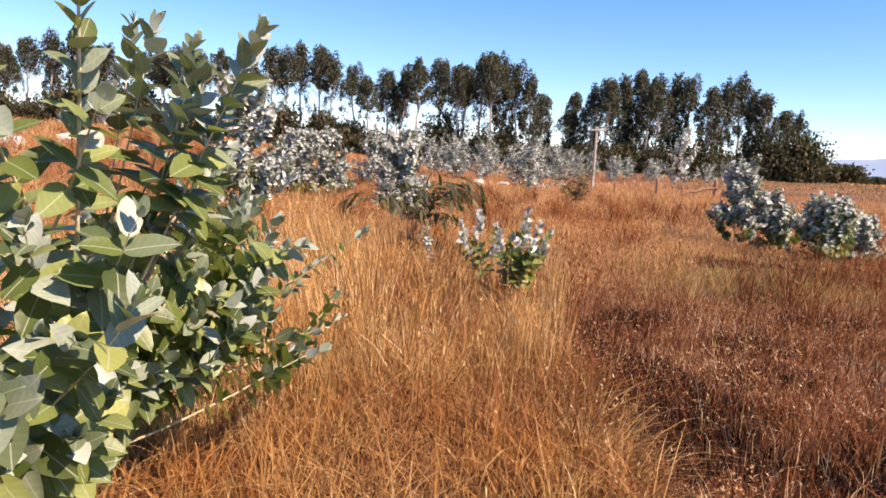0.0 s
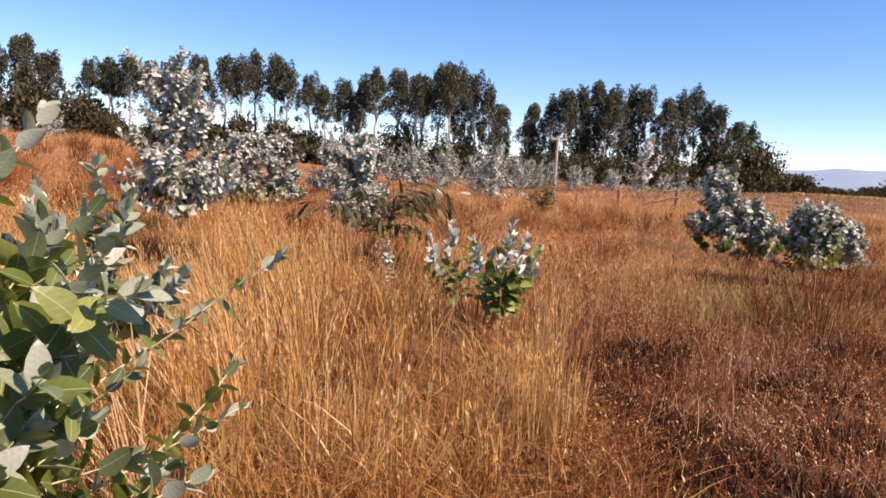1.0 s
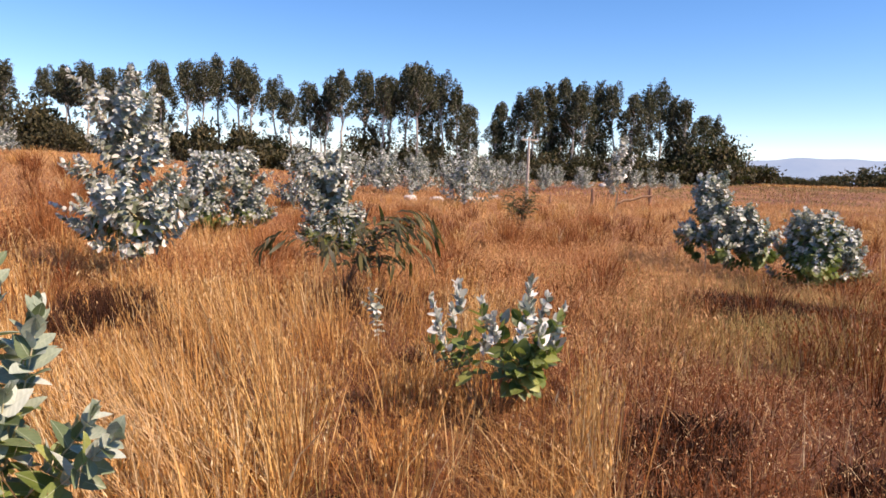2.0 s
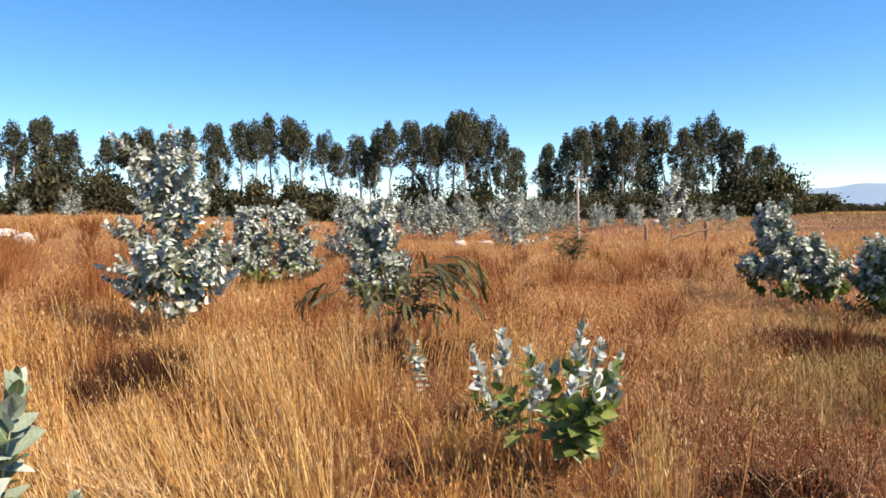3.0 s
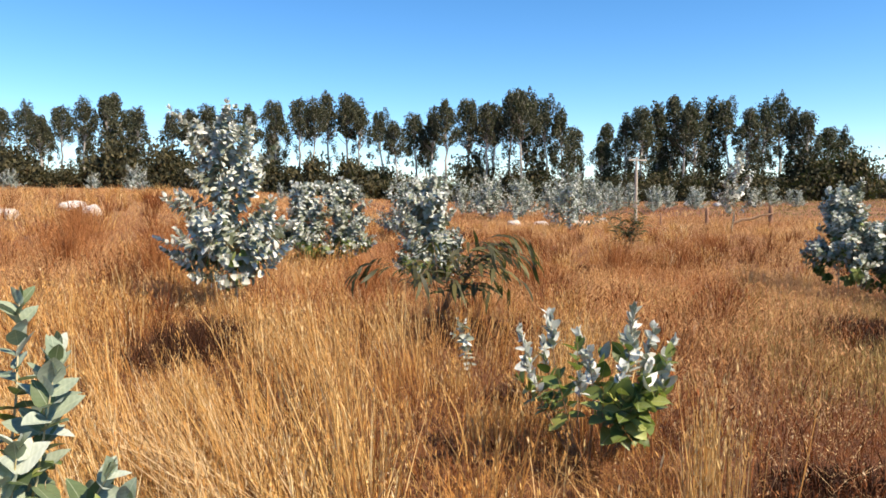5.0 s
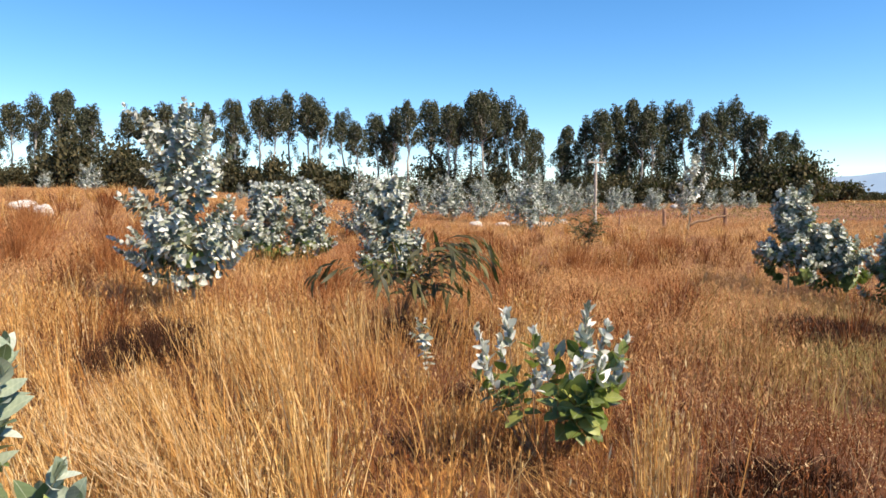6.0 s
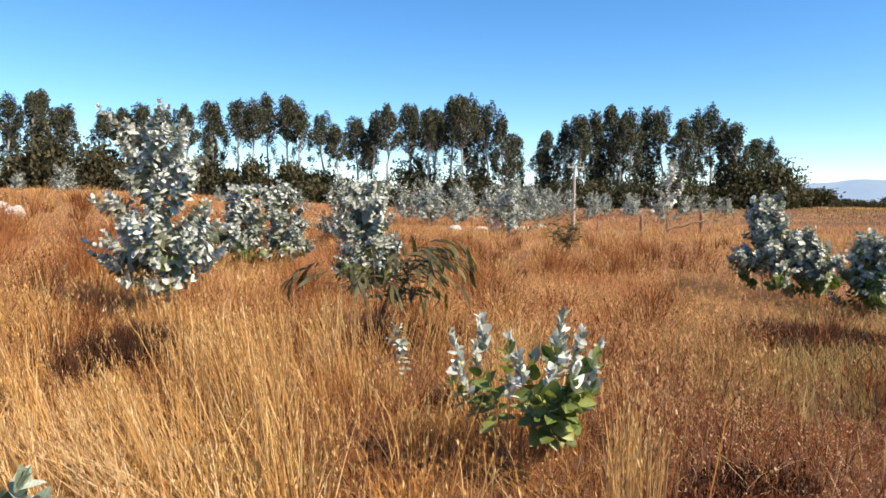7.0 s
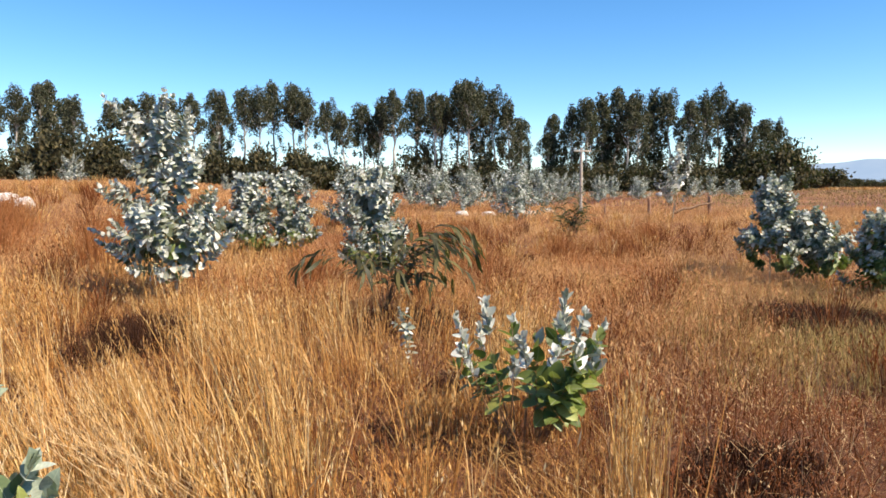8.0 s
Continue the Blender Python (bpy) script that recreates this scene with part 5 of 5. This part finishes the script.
hv7, hq7 = heads(p7, 8, 0.05, 0.0022, 0.55, 0.25)
meadow("stalk_clumps", "clumps of long pale golden stalks with slim seed heads", M_PALE, [(v7, q7, t7), (hv7, hq7, None), (v2, q2, t2), (hv2, hq2, None)])
meadow("tall_grass", "tall golden straw grass standing in dry stalks", M_STRAW, [(v, q, t), (hv, hq, None), (v4, q4, t4), (hv4, hq4, None)])
meadow("low_grass", "short leaning golden-brown grass under the tall stalks", M_LOW, [(v3, q3, t3)])
# fine tangled leaves, bent over and crossing between the stalks
x3, y3 = fan(46000, 1.6, 11, 50, 0.75, -14.0)
keep = rng.random(len(x3)) < golden(x3, y3) * hollow(x3, y3) * (0.15 + 0.85 * smooth(wave(x3 + 4, y3, 2.9), 0.3, 0.7)) * np.where(np.hypot(x3 - 0.6, y3 - 4.4) < 0.35, 0.4, 1.0)
x3, y3 = x3[keep], y3[keep]
n3 = len(x3)
v3, q3, t3, _ = blades(x3, y3, short(x3, y3) * (0.35 + 0.65 * rise(x3, y3)) * rng.uniform(0.25, 0.7, n3) * (0.6 + 0.4 * smooth(y3, 0.3, 2.0)), rng.uniform(0.003, 0.006, n3), rng.normal(0.25, 0.45, n3), rng.uniform(0.3, 1.1, n3), 5, np.pi + rng.normal(0, 1.2, n3))
meadow("tangled_grass", "fine tangled straw leaves bent over between stalks", M_TANGLE, [(v3, q3, t3), (v6, q6, t6), (v5, q5, t5)])

# fine red-brown grass beside and beyond it
x, y = fan(88000, 1.6, 16, 46, 0.75)
keep = (trail(x, y) * (0.35 + 0.65 * hollow(x, y)) * (0.4 + 0.6 * smooth(wave(x, y + 7, 4.7), 0.3, 0.6)) * (1 - 0.85 * golden(x, y)) * (1 - 0.75 * smooth(y + 0.8 * np.sin(x * 1.1), 5.0, 9.0)) * (1 - 0.6 * smooth(x, 2.0, 2.8) * smooth(y, 5.0, 6.0))) > rng.random(len(x))
x, y = x[keep], y[keep]
n = len(x)
h = rng.uniform(0.26, 0.5, n) * (0.45 + 0.55 * wave(x, y) + 0.35 * wave(x + 5, y + 3, 2.6)) * np.where(y < 1.0, 0.6, 1.0)
v, q, t, path = blades(x, y, h, rng.uniform(0.003, 0.0065, n), rng.normal(0, 0.6, n), rng.normal(0, 0.6, n), 4)
hv, hq = heads(path, 4, 0.022, 0.0034, 0.45, 1.2)
meadow("red_grass", "fine red-brown dry grass in low tangled drifts", M_RED, [(v, q, t), (hv, hq, None)])
pick = rng.random(n) < 0.30 * (0.4 + 1.2 * wave(x + 2, y, 3.3))
hv, hq = heads(tuple(c[pick] for c in path[:3]) + (path[3],), 4, 0.017, 0.0036, 0.6, 1.0)
m = 6000
x, y = fan(m, 1.8, 8, 40, 0.7, 18.0)
keep = golden(x, y) < 0.4
x, y = x[keep], y[keep]
m = len(x)
v, q, t, _ = blades(x, y, rng.uniform(0.12, 0.36, m), rng.uniform(0.003, 0.006, m), rng.normal(0, 0.9, m), rng.normal(0.2, 0.6, m), 3)
meadow("seed_heads", "pale dry seed husks and bent straws scattered over red grass", M_SEED, [(hv, hq, None), (v, q, t)])
x, y = fan(78000, 5.5, 19, 46, 0.9)
keep = (hollow(x, y) * (1 - 0.85 * golden(x, y)) * smooth(y + 0.8 * np.sin(x * 1.1), 5.0, 9.0) * (1 - 0.7 * smooth(x, 2.5, 5.0) * (1 - smooth(y, 12, 16)))) > rng.random(len(x))
x, y = x[keep], y[keep]
n = len(x)
h = rng.uniform(0.26, 0.55, n) * (0.4 + 0.5 * wave(x, y) + 0.4 * wave(x + 5, y + 3, 2.6))
v, q, t, path = blades(x, y, h, rng.uniform(0.003, 0.007, n), rng.normal(0, 0.5, n), rng.normal(0, 0.5, n), 3)
hv, hq = heads(path, 3, 0.045, 0.004, 0.4, 1.3)
meadow("tan_grass", "rust and tan dry grass with feathery heads", M_FIELD, [(v, q, t), (hv, hq, None)])

# tussocks that break up the open grass
def tussocks(count, per, near, far, half, size, centre=0.0):
    cx, cy = fan(count, near, far, half, 0.8, centre)
    ok = (golden(cx, cy) * (cy < 7) < 0.5) & (rng.random(count) < hollow(cx, cy))
    cx, cy = cx[ok], cy[ok]
    tall = np.repeat(rng.uniform(0.6, 1.25, len(cx)), per)
    wide = np.repeat(rng.uniform(0.6, 1.4, len(cx)) * size, per)
    out = rng.uniform(0, 2 * np.pi, len(tall))
    q = np.abs(rng.normal(0, 1, len(tall)))
    return np.repeat(cx, per) + np.cos(out) * q * wide, np.repeat(cy, per) + np.sin(out) * q * wide, tall, out, np.clip(q * 0.3, 0, 0.8)


x, y, tall, out, lean = tussocks(420, 56, 5, 34, 44, 0.12)
n = len(x)
d = np.hypot(x, y)
va, qa, ta, pa = blades(x, y, tall * rng.uniform(0.35, 0.75, n), 0.004 + 0.0005 * d, lean, rng.uniform(0, 0.3, n), 3, out)
ha, ia = heads(pa, 1, 0.07, 0.008, 0.6, 0.8)
meadow("tussock_grass", "rust-brown grass tussocks scattered over the open field", M_RED, [(va, qa, ta), (ha, ia, None)])
x, y, tall, out, lean = tussocks(330, 56, 6, 42, 44, 0.14)
keep = (x < 1.5) | (y > 14)
x, y, tall, out, lean = x[keep], y[keep], tall[keep], out[keep], lean[keep]
n = len(x)
d = np.hypot(x, y)
va, qa, ta, pa = blades(x, y, tall * rng.uniform(0.3, 0.7, n), 0.004 + 0.0006 * d, lean, rng.uniform(0, 0.3, n), 3, out)
ha, ia = heads(pa, 1, 0.07, 0.008, 0.6, 0.8)
meadow("tussock_grass", "pale straw tussocks scattered over the open field", M_STRAW, [(va, qa, ta), (ha, ia, None)])

# soft rust-coloured mounds further off
MOUNDS = [(-2.15, 12.0), (-9.5, 16.0), (-8.0, 13.2), (-11.0, 18.5), (-6.6, 14.8), (-7.4, 18.0), (-5.7, 12.0), (0.7, 14.2), (2.7, 16.8), (-13.0, 15.5), (4.6, 19.0), (-2.4, 18.5), (0.2, 21.0), (6.5, 23.0), (-5.4, 21.0)]
for cx, cy in MOUNDS:
    m = 620
    wide = rng.uniform(0.35, 0.6)
    a, q = rng.uniform(0, 2 * np.pi, m), np.abs(rng.normal(0, 0.6, m))
    v, q, t, path = blades(cx + np.cos(a) * q * wide * 1.2, cy + np.sin(a) * q * wide, rng.uniform(0.45, 0.95, m) * (1.15 - 0.3 * np.clip(q, 0, 2)), rng.uniform(0.006, 0.012, m), np.clip(q * 0.35, 0, 0.7), rng.uniform(0, 0.3, m), 3, a)
    hv, hq = heads(path, 2, 0.06, 0.006, 0.55, 0.9)
    meadow("grass_mound", "soft rust-red mound of feathery dry grass", M_RUST, [(v, q, t), (hv, hq, None)])

# bent dead leaves and litter underneath
x, y = fan(26000, 1.2, 11, 50, 0.7)
n = len(x)
v, q, t, _ = blades(x, y, rng.uniform(0.12, 0.34, n) * (0.25 + 0.75 * hollow(x, y)), rng.uniform(0.004, 0.011, n), rng.normal(0, 0.7, n), rng.normal(0, 0.5, n), 3)
meadow("dry_litter", "matted bent dead grass leaves on the ground", M_LITTER, [(v, q, t)])

# dull green leaves among the straw
x, y, tall, _ = tufts(340, 60, 2.4, 11.0, 5.4, 14.0, 0.28)
x2, y2, tall2, _ = tufts(120, 60, -3.8, -0.5, 0.6, 4.5, 0.16)
x3, y3, tall3, _ = tufts(44, 50, 2.4, 5.2, 5.6, 8.2, 0.24)
x, y, tall = np.concatenate([x, x2, x3]), np.concatenate([y, y2, y3]), np.concatenate([tall, tall2, tall3 * 0.75])
keep = rng.random(len(x)) < hollow(x, y)
x, y, tall = x[keep], y[keep], tall[keep]
n = len(x)
v, q, t, _ = blades(x, y, tall * rng.uniform(0.2, 0.46, n), rng.uniform(0.004, 0.009, n), rng.normal(0, 0.35, n), rng.normal(0, 0.4, n), 2)
meadow("green_grass", "dull olive-green grass leaves among dry stalks", M_DULL, [(v, q, t)])

# stubble in the hollows, its near-black colour standing in for shade between tufts
sets = []
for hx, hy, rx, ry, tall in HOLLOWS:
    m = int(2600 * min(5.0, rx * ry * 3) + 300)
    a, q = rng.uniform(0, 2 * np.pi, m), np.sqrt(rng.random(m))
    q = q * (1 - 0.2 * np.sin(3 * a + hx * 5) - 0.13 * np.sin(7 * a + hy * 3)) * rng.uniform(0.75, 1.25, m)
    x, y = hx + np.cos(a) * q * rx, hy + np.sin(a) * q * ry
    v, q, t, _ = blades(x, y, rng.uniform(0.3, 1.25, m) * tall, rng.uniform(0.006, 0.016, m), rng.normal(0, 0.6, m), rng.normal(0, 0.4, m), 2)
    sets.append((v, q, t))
meadow("burnt_stubble", "low stubble coloured near-black as the shade in hollows of the dry grass", M_HOLLOW_SHADE, sets)

# the field beyond
x, y = fan(140000, 11, 62, 46, 0.85)
keep = rng.random(len(x)) < hollow(x, y) * (0.45 + 0.75 * wave(x, y, 1.9)) * (1 - 0.6 * smooth(x, 3.0, 6.0) * (1 - smooth(y, 13, 17)))
x, y = x[keep], y[keep]
n = len(x)
d = np.hypot(x, y)
h = rng.uniform(0.22, 0.6, n) * (0.3 + 0.7 * wave(x, y, 0.55) + 0.5 * wave(x + 3, y, 1.3) ** 2)
v, q, t, path = blades(x, y, h, 0.003 + 0.0005 * d, rng.normal(0, 0.55, n), rng.normal(0, 0.5, n), 2)
hv, hq = heads(path, 2, 0.07, 0.007, 0.45, 1.4)
x, y = fan(80000, 52, 190, 48, 0.8)
keep = (y < 109) | (x > 60)
x, y = x[keep], y[keep]
d, n = np.hypot(x, y), len(x)
h = rng.uniform(0.15, 0.45, n) * (0.4 + 0.9 * wave(x, y, 0.3))
right = np.degrees(np.arctan2(x, y)) + rng.normal(0, 1.5, n) + 6 * wave(x, y, 0.08) > 19
v2, q2, t2, _ = blades(x[~right], y[~right], h[~right], 0.0014 * d[~right], rng.normal(0, 0.35, n)[~right], rng.normal(0, 0.3, n)[~right], 2)
meadow("field_grass", "orange-brown dry grass covering the open field", M_FIELD, [(v, q, t), (hv, hq, None), (v2, q2, t2)])
v3, q3, t3, _ = blades(x[right], y[right], h[right] * 0.8, 0.0014 * d[right], rng.normal(0, 0.35, n)[right], rng.normal(0, 0.3, n)[right], 2)
meadow("plain_grass", "short olive-tan grass over the far plain", M_PLAIN, [(v3, q3, t3)])
# pale bent straws leaning out of the golden stand
x, y, tall, _ = tufts(60, 20, -3.0, -0.75, 1.3, 4.4, 0.07)
n = len(x)
v, q, t, path = blades(x, y, tall * rng.uniform(0.45, 0.95, n), rng.uniform(0.005, 0.010, n), rng.uniform(0.1, 0.75, n), rng.uniform(0.0, 0.4, n), 3, np.pi + rng.normal(0, 0.7, n))
hv, hq = heads(path, 4, 0.045, 0.002, 0.6, 0.3)
meadow("pale_straws", "pale bleached straws leaning out of golden grass", M_SEED, [(v, q, t), (hv, hq, None)])

# a pale dry strip on the plain
x, y = rng.uniform(62, 150, 5000), rng.uniform(0, 1, 5000)
y = 112 + 0.12 * (x - 62) + 7 * y + 1.5 * np.sin(x * 0.3)
n = len(x)
v, q, t, _ = blades(x, y, rng.uniform(0.3, 0.7, n), 0.0016 * np.hypot(x, y), rng.normal(0, 0.3, n), rng.normal(0, 0.3, n), 2)
meadow("pale_strip_grass", "pale straw-coloured strip of grass across the far plain", M_STRAW, [(v, q, t)])

# the same field beside and behind the walk
def round_about(n, near, far, power):
    r, a = near + (far - near) * rng.random(n) ** power, np.radians(rng.uniform(41, 319, n))
    return r * np.sin(a), r * np.cos(a) - 1.0


sets, reds = [], []
for n, near, far, power, wide in ((80000, 0.6, 10, 0.7, 0.011), (26000, 9, 20, 0.7, 0.018), (34000, 18, 70, 0.8, 0.035)):
    x, y = round_about(n, near, far, power)
    keep = (rng.random(n) < 0.35 + 0.65 * wave(x, y, 1.9)) & (np.hypot(x, np.maximum(0, np.abs(y + 1.0) - 1.3)) > 0.45)
    x, y = x[keep], y[keep]
    n = len(x)
    h, w, lean, curl = rng.uniform(0.2, 0.55, n) * (0.4 + 0.8 * wave(x, y)), wide * rng.uniform(0.6, 1.4, n), rng.normal(0, 0.65, n), rng.normal(0, 0.4, n)
    red = (x > 0.6 + rng.normal(0, 0.2, n)) & (y > -2.0) & (y < 9) & (hollow(x, y) > rng.random(n))
    brown = ~((x > 0.6) & (y > -2.0) & (y < 9))
    for pick, to in ((red, reds), (brown, sets)):
        if pick.any():
            v, q, t, _ = blades(x[pick], y[pick], h[pick] * (0.7 if to is reds else 1.0), w[pick], lean[pick], curl[pick], 2)
            to.append((v, q, t))
meadow("red_grass", "red-brown dry grass at the side of the walked strip", M_RED, reds)
meadow("field_grass", "rust and tan dry grass round the walked strip", M_FIELD, sets)
